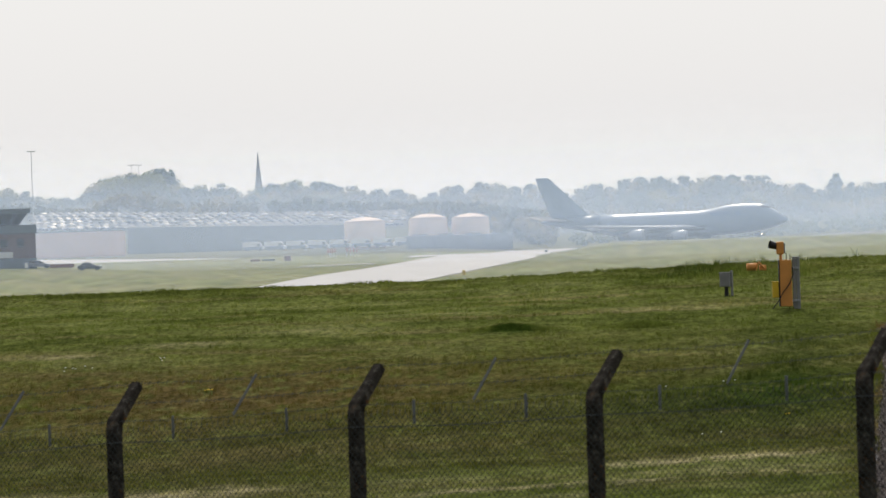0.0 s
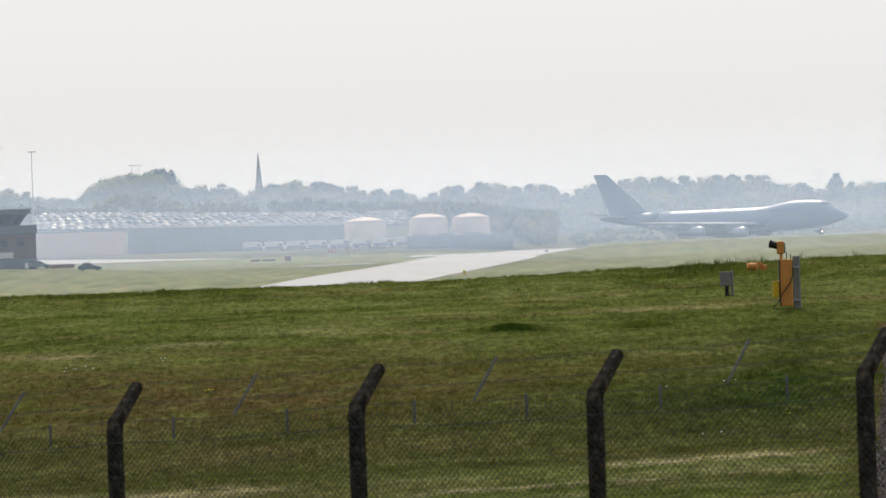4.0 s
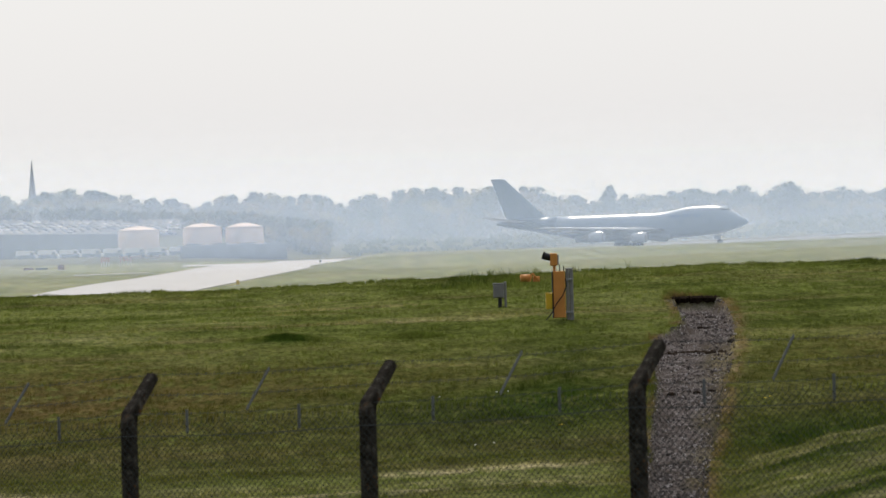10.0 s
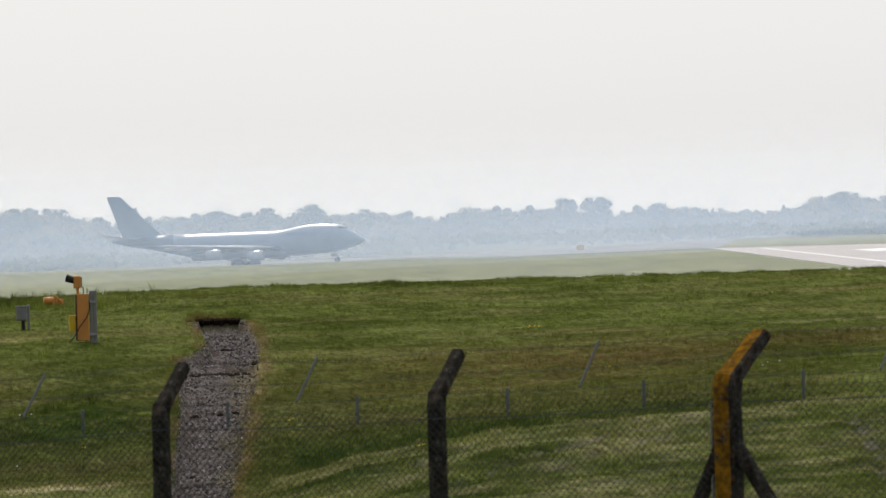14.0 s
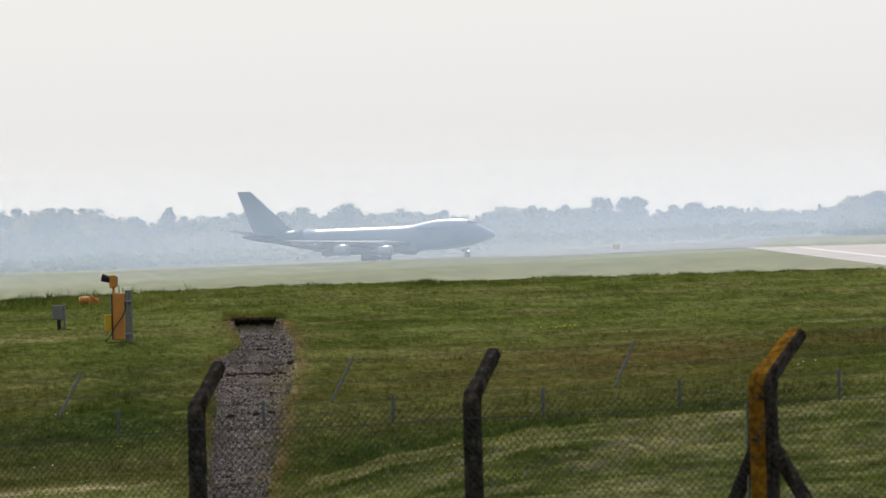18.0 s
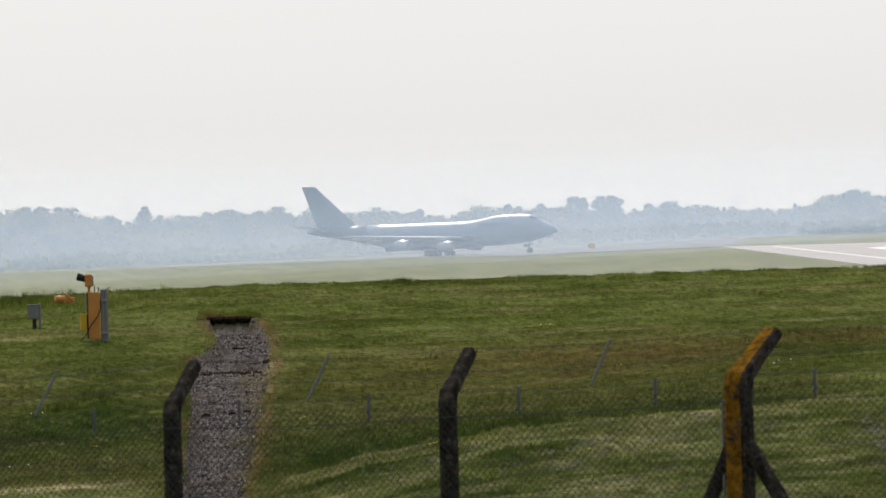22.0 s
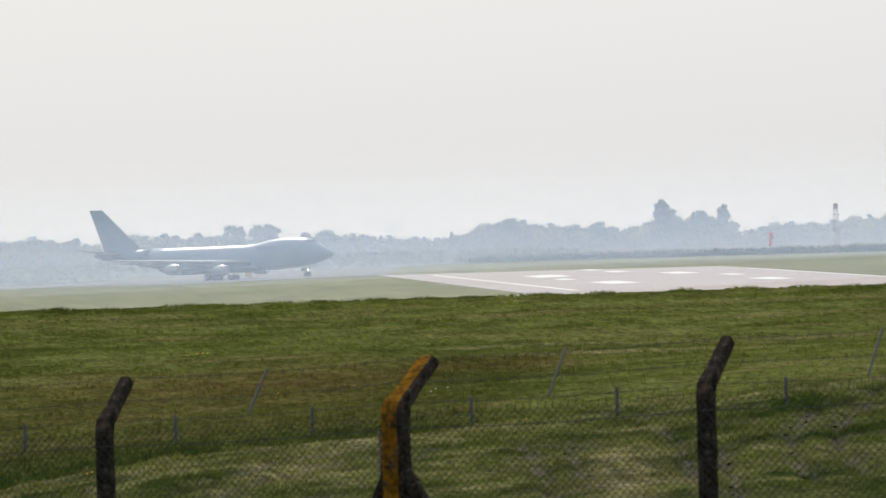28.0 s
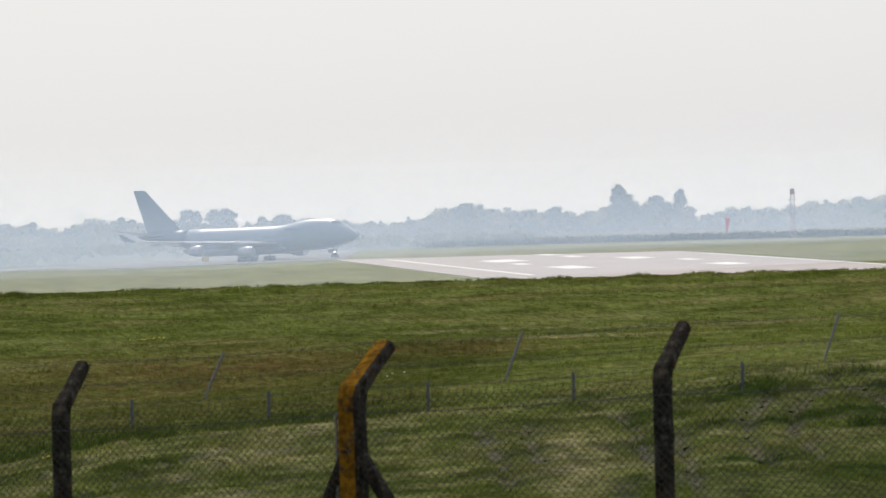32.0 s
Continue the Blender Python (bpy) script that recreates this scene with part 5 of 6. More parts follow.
small_sign(-4.70, 925, 0.6, 0.9, WHITE, "small white marker post before the brick building")
small_sign(-4.30, 934, 4.4, 0.7, SIGN_BROWN, "low brown barrier board beside the parked car", "barrier")


def light_frame(az, r, wide):
    ob = thing("light_frame", at(az, r), "red and white frame of approach light posts", "light frame", "approach lights")
    for i in range(4):
        x = (i - 1.5) * wide / 3
        low = block("post", (0.20, 0.20, 1.8), (x, 0, 0.6), WHITE, ob, bevel=0.02)
        block("post_top", (0.22, 0.22, 1.3), (x, 0, 2.1), RED, low, "red top", 0.02)
    block("rail", (wide + 0.3, 0.12, 0.14), (0, 0, 2.3), WHITE, ob, bevel=0.02)


light_frame(-1.268, 1402, 1.9)
light_frame(-1.037, 1402, 2.7)

# paved strips and markings of the airfield
paving("service_road", (polar(-4.6, 1440), polar(-1.6, 1420), polar(-1.6, 1432), polar(-4.6, 1458)), TARMAC, "pale service road along the far buildings", 0.12)
paving("side_taxiway", (polar(-1.62, 1160), polar(-0.78, 1185), polar(-0.78, 1196), polar(-1.62, 1172)), TARMAC, "pale narrow side taxiway", 0.11)
paving("far_taxiway", (polar(1.4, 1330), polar(6.6, 1306), polar(6.6, 1446), polar(1.4, 1446)), TAXI, "grey taxiway under the aircraft", 0.06)
paving("far_taxiway_east", (polar(6.6, 1306), polar(11.0, 1192), polar(11.2, 1470), polar(6.6, 1446)), TAXI, "wide grey taxiway leading to the runway", 0.07)


def marking(x, y, length, width, turn, label="worn white runway marking"):
    """A painted bar on the runway, along y before it is turned."""
    ob = thing("runway_marking", pose(x, y, ground_z(x, y) + 0.13, 0, 0, turn), label, "road marking", "runway markings")
    n = max(1, int(length / 8))
    verts, faces = [], []
    c, s = math.cos(radians(turn)), math.sin(radians(turn))
    for i in range(n + 1):
        v = -length / 2 + length * i / n
        for u in (-width / 2, width / 2):
            gx, gy = x + u * c - v * s, y + u * s + v * c
            verts.append((u, v, ground_z(gx, gy) - ground_z(x, y)))
    for i in range(n):
        faces.append((2 * i, 2 * i + 1, 2 * i + 3, 2 * i + 2))
    piece("paint", verts, faces, MARKING, ob)


R_DIR = -7.9
for x, y, l, w in ((220, 968, 44, 6.2), (200, 829, 40, 4.8), (232, 911, 34, 4.2), (212.6, 776, 30, 3.8), (238, 985, 30, 3.0), (209, 905, 22, 2.6), (246, 1040, 34, 3.0), (226, 850, 24, 2.4)):
    marking(x, y, l, w, R_DIR)
marking(202.5, 940, 360, 1.0, R_DIR, "long white runway edge line")
marking(229, 800, 260, 0.9, R_DIR - 1.2, "long white runway edge line")

# ---- the near field: chain link, wires, instruments, stones, grass ----
WIRE = painted("dull_galvanised_wire", (0.042, 0.047, 0.047), 0.8, 0.1, 0.2, 2.0)


def tube(verts, faces, a, b, q):
    """A thin three-sided wire from a to b, added to lists."""
    d = b - a
    u = d.cross(F_OUT).normalized() * q if abs(d.normalized().dot(F_OUT)) < 0.95 else Vector((0, 0, q))
    w = d.cross(u).normalized() * q
    k = len(verts)
    for p in (a, b):
        verts += [p + u, p - u * 0.5 + w * 0.87, p - u * 0.5 - w * 0.87]
    faces += [(k, k + 1, k + 4, k + 3), (k + 1, k + 2, k + 5, k + 4), (k + 2, k, k + 3, k + 5)]


def strand(points, q):
    """One continuous three-sided wire through points."""
    rings = []
    for i, p in enumerate(points):
        d = (points[min(i + 1, len(points) - 1)] - points[max(i - 1, 0)]).normalized()
        u = d.cross(F_OUT).normalized() * q
        w = d.cross(u).normalized() * q
        rings.append([p + u, p - u * 0.5 + w * 0.87, p - u * 0.5 - w * 0.87])
    return loft(rings)


def build_wires():
    arm = (F_OUT + Vector((0, 0, 1.0))) * 0.40
    for k in range(-2, 9):
        a0, b0 = [fence_point(j) - Vector((0, 0, 0.07)) for j in (k, k + 1)]
        bay = thing("fence_bay", Matrix.Translation(a0), "chain-link bay with barbed wire strands and steel droppers between posts", "fence", "fence bays")
        a, b = Vector((0, 0, 0)), b0 - a0
        d = b - a
        n = max(20, int(d.length / 0.0707))
        verts, faces = [], []
        front = F_OUT * -0.075
        cell = d / n
        h = 0.0354
        for i in range(n):
            for j in range(38):
                s0, s1 = (0, 0.5) if j % 2 else (0.5, 0)
                up, down = Vector((0, 0, -0.09 - j * h)), Vector((0, 0, -0.09 - (j + 1) * h))
                tube(verts, faces, a + cell * (i + s0) + front + up, a + cell * (i + s1) + front + down, 0.0029)
                tube(verts, faces, a + cell * (i + 1 - s0) + front + up, a + cell * (i + 1 - s1) + front + down, 0.0029)
            t = a + cell * (i + 0.5) + front + Vector((0, 0, -0.09))
            tube(verts, faces, t, t + Vector((0.008, 0, 0.05)), 0.004)
        tagged(piece("chain_link", verts, faces, WIRE, bay, "galvanised chain-link mesh"), kind="stuff")
        for name, off, q in (("line_wire", front + Vector((0, 0, -0.20)), 0.006), ("barbed_wire", Vector((0, 0, 0.02)), 0.0034), ("barbed_wire", arm * 0.5, 0.0034), ("barbed_wire", arm, 0.0034)):
            sag = [a + d * (i / 8) + off - Vector((0, 0, 0.03 * math.sin(math.pi * i / 8))) for i in range(9)]
            verts, faces = strand(sag, q)
            wire = piece(name, verts, faces, WIRE, bay)
            if name == "barbed_wire":
                verts, faces = [], []
                for i in range(28):
                    p = a + d * ((i + 0.5) / 28) + off - Vector((0, 0, 0.03 * math.sin(math.pi * (i + 0.5) / 28)))
                    tube(verts, faces, p - Vector((0.01, 0, 0.022)), p + Vector((0.01, 0, 0.022)), 0.003)
                tagged(piece("barb", verts, faces, WIRE, wire), kind="stuff")
        # droppers that keep the strands apart
        bm = bmesh.new()
        box(bm, (0.027, 0.012, arm.length * 1.0), (0, 0, 0), None, 0.003)
        bm.transform(Matrix.Translation((a + b) / 2 + arm * 0.52) @ arm.to_track_quat("Z", "X").to_matrix().to_4x4())
        part("slanted_dropper", bm, DROPPER, bay, "flat grey steel dropper")
        for u in (0.25, 0.72):
            bm = bmesh.new()
            box(bm, (0.030, 0.012, 0.24), a + d * u + Vector((0, 0, -0.08)), Matrix.Rotation(-PHI, 4, "Z"), 0.003)
            part("upright_dropper", bm, DROPPER, bay, "short grey steel dropper")


DROPPER = painted("weathered_steel_strip", (0.125, 0.135, 0.145), 0.8, 0.1, 0.25, 4.0)
build_wires()

ORANGE = painted("orange_enamel", (0.64, 0.27, 0.06), 0.55, 0, 0.14, 3.0, 0.1)
YELLOW = painted("yellow_enamel", (0.62, 0.40, 0.02), 0.5, 0, 0.14, 3.0)
CABINET = painted("weathered_grey_cabinet", (0.24, 0.24, 0.235), 0.8, 0.0, 0.25, 3.0, 0.1, spec=0.2)
BLACK = painted("black_plastic", (0.015, 0.015, 0.016), 0.6, 0, 0.2, 4.0)


def instrument():
    ob = thing("weather_instrument", at(3.83, 120.4, 4), "orange airfield weather instrument with a tilted sensor head and grey supports", "weather instrument")
    block("casing", (0.285, 0.20, 1.10), (0, 0, 0.60), ORANGE, ob, "orange metal casing", 0.012)
    block("casing_edge", (0.022, 0.21, 1.10), (-0.152, 0, 0.60), BLACK, ob, "dark casing edge", 0.004)
    for z in (0.35, 0.75, 1.0):
        block("rivet_strip", (0.012, 0.21, 0.05), (-0.10, -0.004, z), ORANGE, ob, bevel=0)
    for x, w in ((0.205, 0.075), (0.295, 0.085)):
        leg = block("support_post", (w, 0.10, 1.28), (x, 0.02, 0.545), CABINET, ob, "weathered grey support post", 0.01)
        block("post_cap", (w + 0.02, 0.12, 0.03), (x, 0.02, 1.20), CABINET, leg, bevel=0.005)
    for z in (0.18, 0.95):
        block("clamp", (0.24, 0.05, 0.05), (0.21, -0.05, z), GALV, ob, bevel=0.005)
    side = block("junction_box", (0.155, 0.16, 0.36), (-0.245, 0, 0.44), YELLOW, ob, "yellow junction box", 0.012)
    block("box_lid", (0.165, 0.17, 0.03), (-0.245, 0, 0.63), YELLOW, side, bevel=0.006)
    bm = bmesh.new()
    rod(bm, (-0.10, 0, 1.14), (-0.10, 0, 1.32), 0.035, n=10)
    part("neck", bm, ORANGE, ob)
    head = block("sensor_head", (0.17, 0.20, 0.30), (-0.11, 0, 1.43), ORANGE, ob, "orange sensor head", 0.02)
    bm = bmesh.new()
    rod(bm, (-0.18, 0, 1.47), (-0.36, -0.03, 1.53), 0.075, 0.095, 14, False)
    rod(bm, (-0.18, 0, 1.47), (-0.24, -0.01, 1.49), 0.07, 0.07, 14)
    part("lens_hood", bm, BLACK, head, "black lens hood", True)
    block("bracket", (0.05, 0.16, 0.24), (-0.02, 0, 1.42), CABINET, head, "grey bracket", 0.006)
    for x, h in ((0.03, 0.17), (0.12, 0.14)):
        bm = bmesh.new()
        rod(bm, (x, 0, 1.13), (x, 0, 1.14 + h), 0.012, n=6)
        part("aerial", bm, BLACK, ob)
    verts, faces = [], []
    path = [Vector((0.15, -0.12, 0.98)), Vector((0.17, -0.13, 0.80)), Vector((0.08, -0.14, 0.58)), Vector((-0.08, -0.14, 0.38)), Vector((-0.20, -0.16, 0.16)), Vector((-0.34, -0.2, 0.0))]
    for a, b in zip(path, path[1:]):
        tube(verts, faces, a, b, 0.014)
    piece("cable", verts, faces, BLACK, ob, "loose black cable")


instrument()


def grey_box():
    ob = thing("junction_box", at(3.15, 127.0, -8), "weathered grey junction box on a short leaning post in grass", "junction box")
    block("case", (0.25, 0.2, 0.34), (0, 0, 0.42), CABINET, ob, "grey metal case", 0.015)
    block("lid", (0.28, 0.23, 0.03), (0, 0, 0.60), CABINET, ob, bevel=0.006)
    block("stem", (0.09, 0.09, 0.36), (0.03, 0, 0.10), BLACK, ob, "dark stem", 0.01)
    block("post", (0.055, 0.06, 0.66), (0.165, 0.03, 0.32), CABINET, ob, "grey timber post", 0.008)
    block("door", (0.21, 0.02, 0.29), (0, -0.108, 0.42), CABINET, ob, bevel=0.005)


grey_box()


def orange_drum():
    ob = thing("orange_lamp_drum", at(3.50, 137.6, 12, 0.03), "orange lamp drum lying with its bracket at the grass crest", "lamp")
    bm = bmesh.new()
    rod(bm, (-0.24, 0, 0.13), (0.02, 0, 0.13), 0.105, n=16)
    part("drum", bm, ORANGE, ob, "orange drum", True)
    block("base_box", (0.17, 0.16, 0.15), (0.19, 0, 0.10), ORANGE, ob, "orange box", 0.012)
    for a, b in (((-0.02, -0.1, 0.02), (0.06, -0.1, 0.26)), ((0.06, -0.1, 0.26), (0.22, -0.1, 0.08))):
        bm = bmesh.new()
        rod(bm, a, b, 0.022, n=6)
        part("bracket", bm, ORANGE, ob)


orange_drum()


def stones():
    """Broken stone lying in the drain."""
    rnd = random.Random(21)
    verts, faces = [], []
    base = bmesh.new()
    bmesh.ops.create_icosphere(base, subdivisions=1, radius=1)
    bv, bf = [v.co.copy() for v in base.verts], [[v.index for v in f.verts] for f in base.faces]
    base.free()
    count = 0
    while count < 6500:
        r = rnd.uniform(74, 127.5)
        left, right = drain_side(r)
        az = rnd.uniform(left - 0.02, right + 0.02)
        if noise.noise((az * 4, r * 0.25, 1)) < -0.15 and rnd.random() < 0.7:
            continue
        x, y = polar(az, r)
        s = rnd.choice((0.010, 0.012, 0.015, 0.020, 0.028)) * rnd.uniform(0.7, 1.3)
        m = Euler((rnd.uniform(0, 6), rnd.uniform(0, 6), rnd.uniform(0, 6))).to_matrix()
        k = Vector((s * rnd.uniform(0.7, 1.5), s, s * rnd.uniform(0.5, 0.9)))
        z = ground_z(x, y) + s * 0.2
        b = len(verts)
        verts += [(m @ Vector((v.x * k.x, v.y * k.y, v.z * k.z))) + Vector((x, y, z)) for v in bv]
        faces += [tuple(i + b for i in f) for f in bf]
        count += 1
    m = Nodes("broken_stone", 0.9, 0, 0.2)
    g = m.add("ShaderNodeNewGeometry")
    m.color(m.ramp(g.outputs["Random Per Island"], (0.0, (0.030, 0.025, 0.023)), (0.65, (0.130, 0.110, 0.104)), (1.0, (0.42, 0.39, 0.38))))
    ob = piece("gravel", verts, faces, m.mat, None, "loose grey and brown stones in the bed of a drain")
    tagged(ob, category="gravel", kind="stuff")
    # clods and slabs of earth across the drain, and along the ruts
    rnd = random.Random(5)
    for line in RUTS:
        for (a0, r0), (a1, r1) in zip(line, line[1:]):
            for i in range(2):
                k = rnd.random()
                x, y = polar(a0 + (a1 - a0) * k + rnd.gauss(0, 0.06), r0 + (r1 - r0) * k)
                size = rnd.uniform(0.14, 0.38)
                bm = bmesh.new()
                bmesh.ops.create_icosphere(bm, subdivisions=2, radius=1)
                for v in bm.verts:
                    v.co *= 1 + 0.4 * noise.noise(v.co * 1.7 + Vector((i * 3.1, r0 + k, 0)))
                    v.co = Vector((v.co.x * 0.15, v.co.y * 0.12, v.co.z * 0.06)) * size
                ob = part("earth_clod", bm, EARTH, None, "dark clod of earth thrown up beside a wheel rut", True)
                ob.matrix_basis = pose(x, y, ground_z(x, y) + 0.015 * size, 0, 0, rnd.uniform(0, 360))
                tagged(ob, category="earth clod", group="clods along the ruts")
    for r, n, big in ((112.4, 4, 0.7), (101.5, 3, 0.7), (120.5, 4, 0.5), (125.5, 6, 0.35)):
        left, right = drain_side(r)
        for i in range(n):
            az = left + (right - left) * (i + rnd.uniform(0.1, 0.9)) / n
            x, y = polar(az, r + rnd.uniform(-0.35, 0.35) * (2.0 if n > 11 else 1.0))
            size = big * rnd.uniform(0.55, 1.5)
            bm = bmesh.new()
            bmesh.ops.create_icosphere(bm, subdivisions=2, radius=1)
            for v in bm.verts:
                v.co *= 1 + 0.35 * noise.noise(v.co * 1.7 + Vector((i * 3.1, r, 0)))
                v.co = Vector((v.co.x * 0.13, v.co.y * 0.10, v.co.z * 0.055)) * size
            ob = part("earth_clod", bm, EARTH, None, "dark clod of earth broken from the drain side", True)
            ob.matrix_basis = pose(x, y, ground_z(x, y) + 0.02 * size, 0, 0, rnd.uniform(0, 360))
            tagged(ob, category="earth clod", group="clods in the drain")


def earth_step(r, inset, height, label):
    """A broken edge of dark earth across the drain, its face towards the bank."""
    left, right = drain_side(r)
    a0, a1, n = left + inset, right - inset, 46
    rings = []
    for i in range(n + 1):
        az = a0 + (a1 - a0) * i / n
        k = 0.45 + 0.75 * abs(noise.noise((i * 0.33, r, 3))) + 0.35 * noise.noise((i * 1.1, r, 8))
        h = max(0.02, height * k * min(1.0, 0.25 + 6 * min(i, n - i) / n))
        q = r + 0.35 * noise.noise((i * 0.21, r, 6))
        z = ground_z(*polar(az, r - 0.9))
        rings.append([(*polar(az, q - 0.10), z - 0.12), (*polar(az, q - 0.04), z + h * 0.6), (*polar(az, q + 0.02), z + h), (*polar(az, q + 0.55), z + h * 1.05), (*polar(az, q + 0.6), z - 0.12)])
    ob = piece("earth_step", *loft(rings), EARTH, None, label)
    tagged(ob, category="earth bank", group="broken edges in the drain")


def drain_head():
    """The undercut end of the drain: a dark face of earth from its floor up to the turf."""
    n = 40
    left, right = drain_side(127.6)
    floor = min(ground_z(*polar(left + (right - left) * k, 127.2)) for k in (0.3, 0.5, 0.7))
    rings = []
    for i in range(n + 1):
        az = left - 0.02 + (right - left + 0.04) * i / n
        top = ground_z(*polar(az, 129.2)) - 0.015 + 0.03 * noise.noise((i * 0.9, 2, 2))
        q = 128.42 + 0.16 * noise.noise((i * 0.25, 5, 6)) + 0.10 * noise.noise((i * 0.9, 7, 1))
        rings.append([(*polar(az, q), floor - 0.15), (*polar(az, q + 0.05), floor + (top - floor) * 0.6), (*polar(az, q - 0.03), top - 0.05), (*polar(az, q + 0.05), top), (*polar(az, 129.1), top), (*polar(az, 129.1), floor - 0.15)])
    ob = piece("drain_head", *loft(rings), EARTH, None, "dark undercut earth face at the head of the drain")
    tagged(ob, category="earth bank", group="broken edges in the drain")


EARTH = painted("dark_damp_earth", (0.030, 0.022, 0.016), 1.0, 0, 0.35, 6.0, 0.5, spec=0.0)
stones()
drain_head()
earth_step(112.6, 0.02, 0.085, "dark broken ledge of earth across the stony drain")
earth_step(104.2, 0.16, 0.04, "low dark ledge of earth across the stony drain")


def blade_material():
    """Grass blades: coloured as the ground they stand on, letting the light through."""
    m = Nodes("grass_blades", 1.0, 0, 0.0)
    v = m.coords()
    col, _ = field_color(m, v)
    g = m.add("ShaderNodeNewGeometry")
    col = m.mix(1.0, col, m.ramp(g.outputs["Random Per Island"], (0.0, (0.75, 0.78, 0.7)), (0.6, (1.0, 1.0, 1.0)), (1.0, (1.15, 1.14, 1.15))), "MULTIPLY")
    diff, trans, mixer = m.add("ShaderNodeBsdfDiffuse"), m.add("ShaderNodeBsdfTranslucent"), m.add("ShaderNodeMixShader")
    mixer.inputs[0].default_value = 0.46
    m.link(col, diff.inputs["Color"])
    m.link(m.mix(1.0, col, (1.12, 1.2, 0.80), "MULTIPLY"), trans.inputs["Color"])
    m.link(diff.outputs[0], mixer.inputs[1])
    m.link(trans.outputs[0], mixer.inputs[2])
    out = [n for n in m.tree.nodes if n.type == "OUTPUT_MATERIAL"][0]
    m.link(mixer.outputs[0], out.inputs["Surface"])
    return m.mat


BLADES = blade_material()


def grow(name, count, place, label, seed):
    """Tufts of bent blades; place(rnd) gives bearing, distance and height, or None."""
    rnd = random.Random(seed)
    verts, faces, shade = [], [], []
    made = 0
    while made < count:
        spot = place(rnd)
        if spot is None:
            continue
        az, r, h = spot
        x, y = polar(az, r)
        made += 1
        if in_drain(az, r, 0.03) > 0.1:
            continue
        z = ground_z(x, y) - 0.01
        c = cover(x, y)
        if c[3] > 0.35:
            continue
        h *= (1 + 0.5 * c[2] - 0.35 * c[0]) * (0.45 + 1.5 * smooth(-0.35, 0.45, noise.noise((x * 1.1, y * 0.7, 17))))
        for _ in range(5):
            a = rnd.uniform(0, 6.283)
            ox, oy = rnd.gauss(0, 0.035), rnd.gauss(0, 0.035)
            w = rnd.uniform(0.0035, 0.0075)
            hh = h * rnd.uniform(0.55, 1.15)
            bx, by = math.cos(a) * hh * rnd.uniform(0.1, 0.7), math.sin(a) * hh * rnd.uniform(0.1, 0.7)
            k = len(verts)
            verts += [(x + ox - w, y + oy, z), (x + ox + w, y + oy, z), (x + ox + bx * 0.4 + w * 0.7, y + oy + by * 0.4, z + hh * 0.6), (x + ox + bx * 0.4 - w * 0.7, y + oy + by * 0.4, z + hh * 0.6), (x + ox + bx, y + oy + by, z + hh)]
            faces += [(k, k + 1, k + 2, k + 3), (k + 3, k + 2, k + 4)]
            shade += c * 5
    ob = piece(name, verts, faces, BLADES, None, label)
    att = ob.data.color_attributes.new("cover", "FLOAT_COLOR", "POINT")
    att.data.foreach_set("color", shade)
    return tagged(ob, category="grass", kind="stuff")


def meadow(rnd):
    r = 142.5 - (142.5 - 70) * rnd.random() ** 1.25
    return rnd.uniform(-5.6, 17.7), r, rnd.uniform(0.025, 0.07)


def crest_tufts(rnd):
    az = rnd.uniform(-5.5, 17.6)
    if noise.noise((az * 2.3, 0, 1)) < rnd.uniform(-0.5, 0.35):
        return None
    return az, rnd.uniform(138, 142.6), rnd.uniform(0.025, 0.065)


def rank_tufts(rnd):
    """Longer dark grass: two low humps, the drain's edges, the dip behind the bank."""
    k = rnd.random()
    if k < 0.34:
        a, w = ((0.74, 0.16), (2.2, 0.18))[rnd.random() < 0.4]
        return rnd.gauss(a, w * 1.25), rnd.gauss(116.5, 0.25), rnd.uniform(0.025, 0.055) * (1.7 if a > 1 else 1.0)
    if k < 0.6:
        r = rnd.uniform(78, 127)
        return rnd.choice(drain_side(r)) + rnd.gauss(0, 0.07), r, rnd.uniform(0.04, 0.11)
    if k < 0.85:
        if rnd.random() < 0.35:
            return rnd.uniform(5.0, 5.7), rnd.uniform(128, 129.5), rnd.uniform(0.08, 0.16)
        return rnd.uniform(5.6, 13), max(84.8, rnd.gauss(88, 2.5)), rnd.uniform(0.05, 0.11)
    return rnd.gauss(3.5, 0.6), rnd.gauss(138, 1.5), rnd.uniform(0.08, 0.18)


grow("meadow_grass", 62000, meadow, "short rough meadow grass, green with dry brown patches", 31)
grow("bank_grass", 17000, lambda rnd: (rnd.uniform(5.0, 17.7), rnd.uniform(61, 84), rnd.uniform(0.018, 0.045)), "short tufted grass on the rutted bank", 34)
grow("crest_grass", 8000, crest_tufts, "longer grass fringe along the crest of the field", 32)
grow("rank_grass", 6000, rank_tufts, "tufts of long dark grass by the drain and bank", 33)


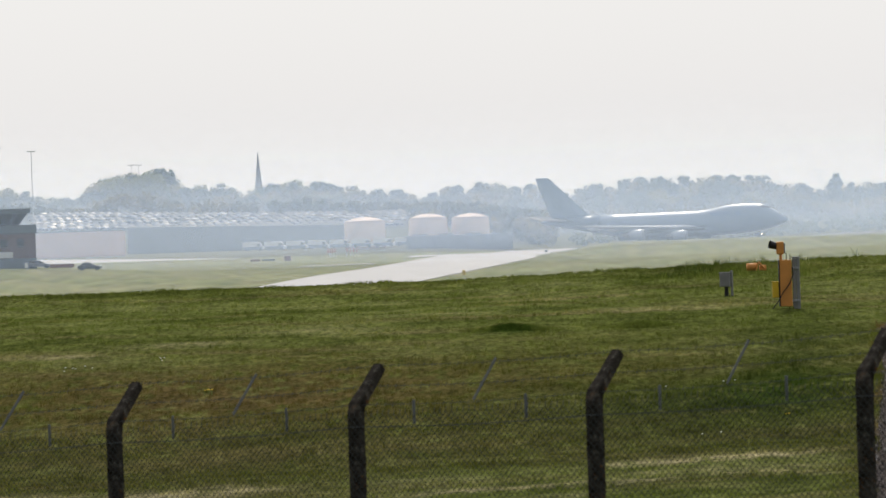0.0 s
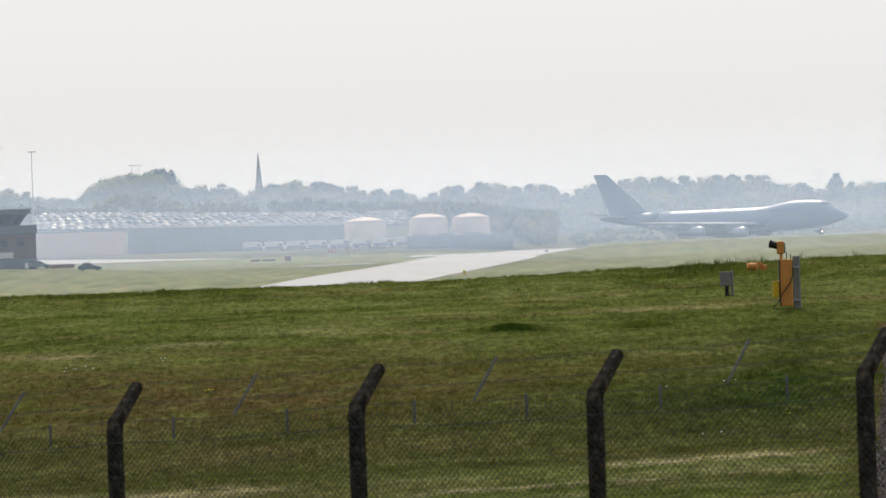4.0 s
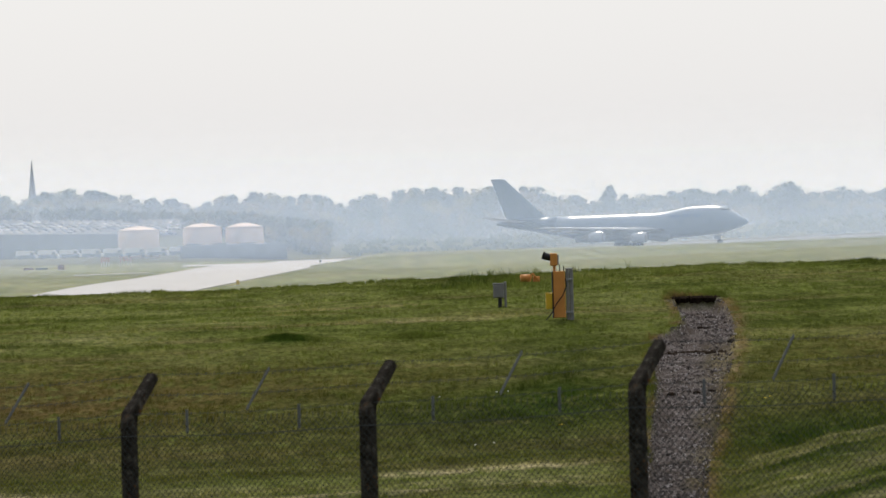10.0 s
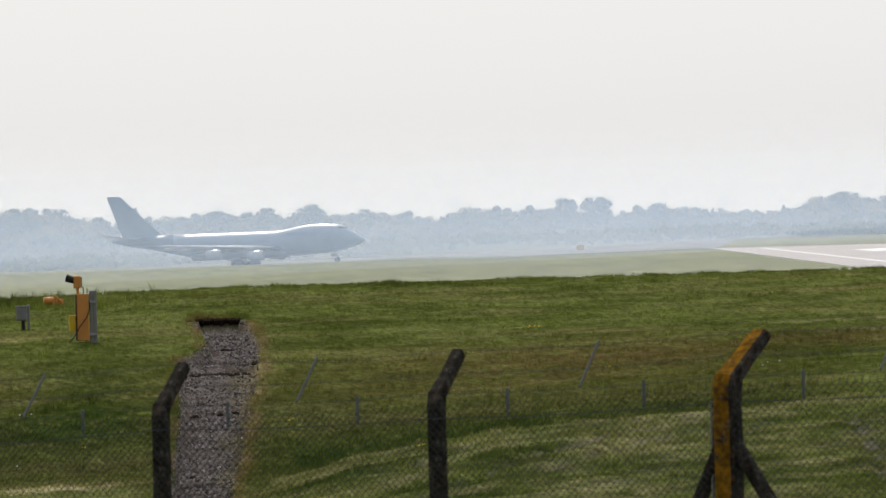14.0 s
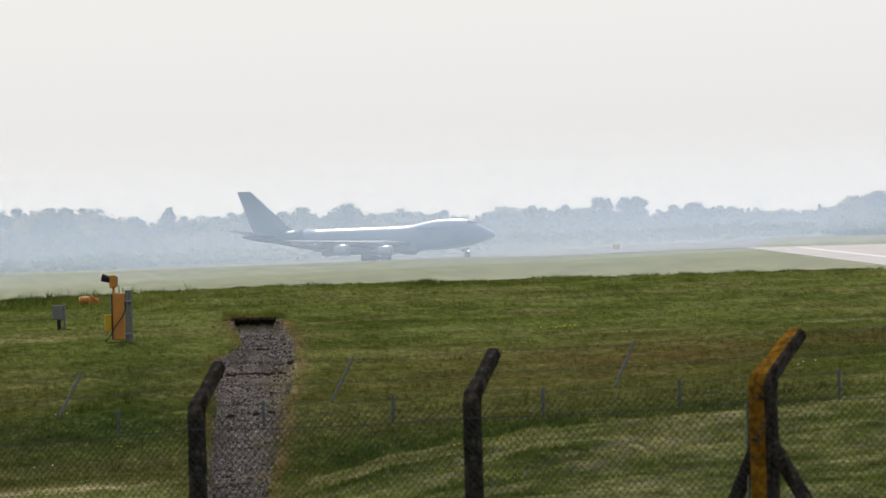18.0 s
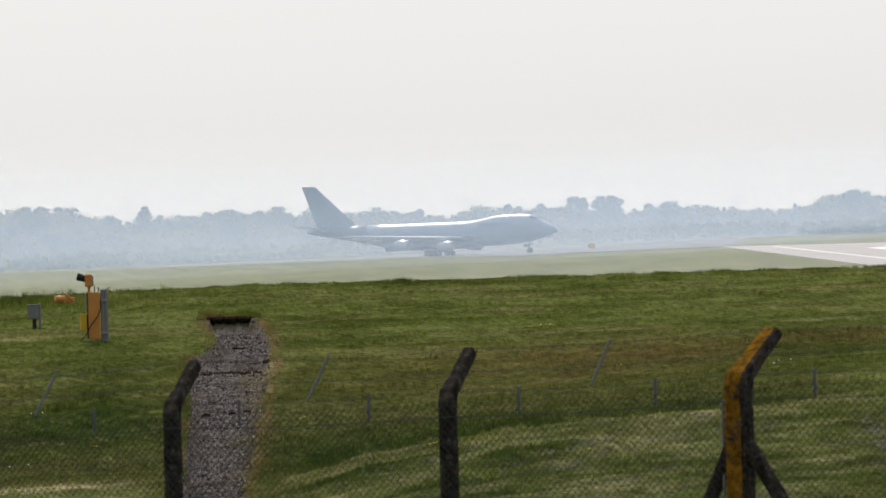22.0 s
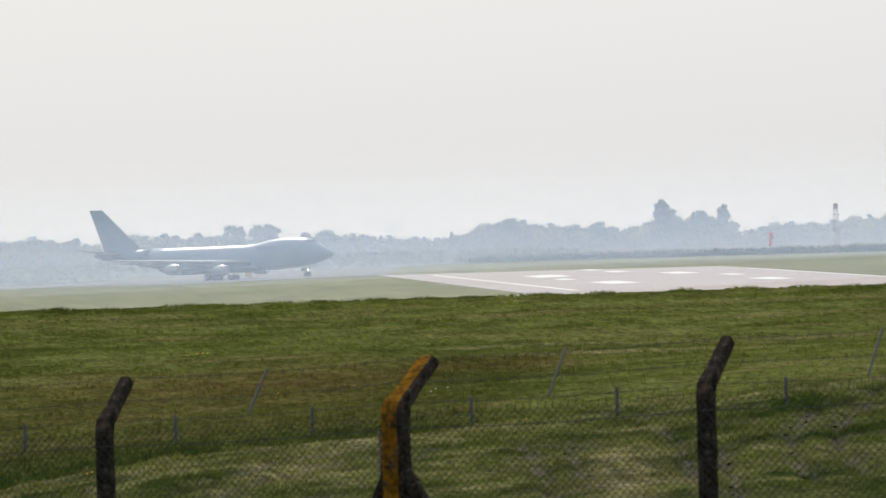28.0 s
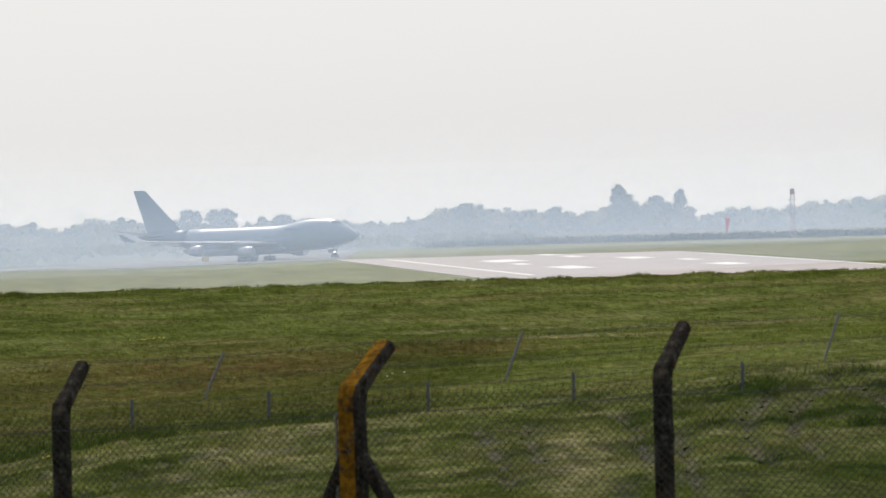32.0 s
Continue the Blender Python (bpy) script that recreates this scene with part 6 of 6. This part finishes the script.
def flowers(az, r, n, spread, seed, white=False):
    rnd = random.Random(seed)
    ob = thing("daisy_clump", at(az, r), "clump of small white flowers in the grass", "flowers", "daisies") if white else \
        thing("dandelion_clump", at(az, r), "clump of small yellow dandelion flowers in the grass", "flowers", "dandelions")
    for _ in range(n):
        x, y = rnd.gauss(0, spread), rnd.gauss(0, spread * 1.4)
        wx, wy = polar(az, r)
        z = ground_z(wx + x, wy + y) - ground_z(wx, wy)
        bm = bmesh.new()
        rod(bm, (x, y, z), (x + 0.01, y, z + 0.10), 0.004, n=4)
        stalk = part("stalk", bm, STALK, ob)
        bm = bmesh.new()
        bmesh.ops.create_icosphere(bm, subdivisions=1, radius=0.022, matrix=Matrix.Translation((x + 0.01, y, z + 0.105)) @ Matrix.Diagonal((1, 1, 0.5, 1)))
        part("flower", bm, WHITE_PETAL if white else PETAL, stalk, "white flower head" if white else "yellow flower head")


STALK = painted("flower_stalk", (0.10, 0.15, 0.03), 0.9)
WHITE_PETAL = painted("white_petals", (0.75, 0.75, 0.70), 0.8)
PETAL = painted("dandelion_petals", (0.72, 0.50, 0.01), 0.8)
for i, (az, r, n, sp) in enumerate(((8.77, 120.3, 8, 0.16), (8.9, 120.5, 4, 0.12), (-2.735, 103.5, 5, 0.12), (10.54, 85.5, 2, 0.05), (7.6, 79.5, 4, 0.05), (3.75, 93, 2, 0.05), (12.5, 90, 3, 0.1), (9.6, 104, 3, 0.2), (6.2, 96, 2, 0.1))):
    flowers(az, r, n, sp, 50 + i)
for i, (az, r, n, sp) in enumerate(((-3.18, 111.2, 4, 0.12), (-4.05, 109.6, 6, 0.3), (3.0, 91.0, 2, 0.1), (2.9, 99.0, 3, 0.4), (11.5, 101, 3, 0.3))):
    flowers(az, r, n, sp, 80 + i, True)


# ---- what moves ----
def motions():
    rows = []
    for t, az, r, heading in FLIGHT:
        x, y = polar(az, r)
        rows.append((t, pose(x, y, ground_z(x, y) + 0.09, 0, -0.7, heading)))
    walk(aircraft, rows)


motions()
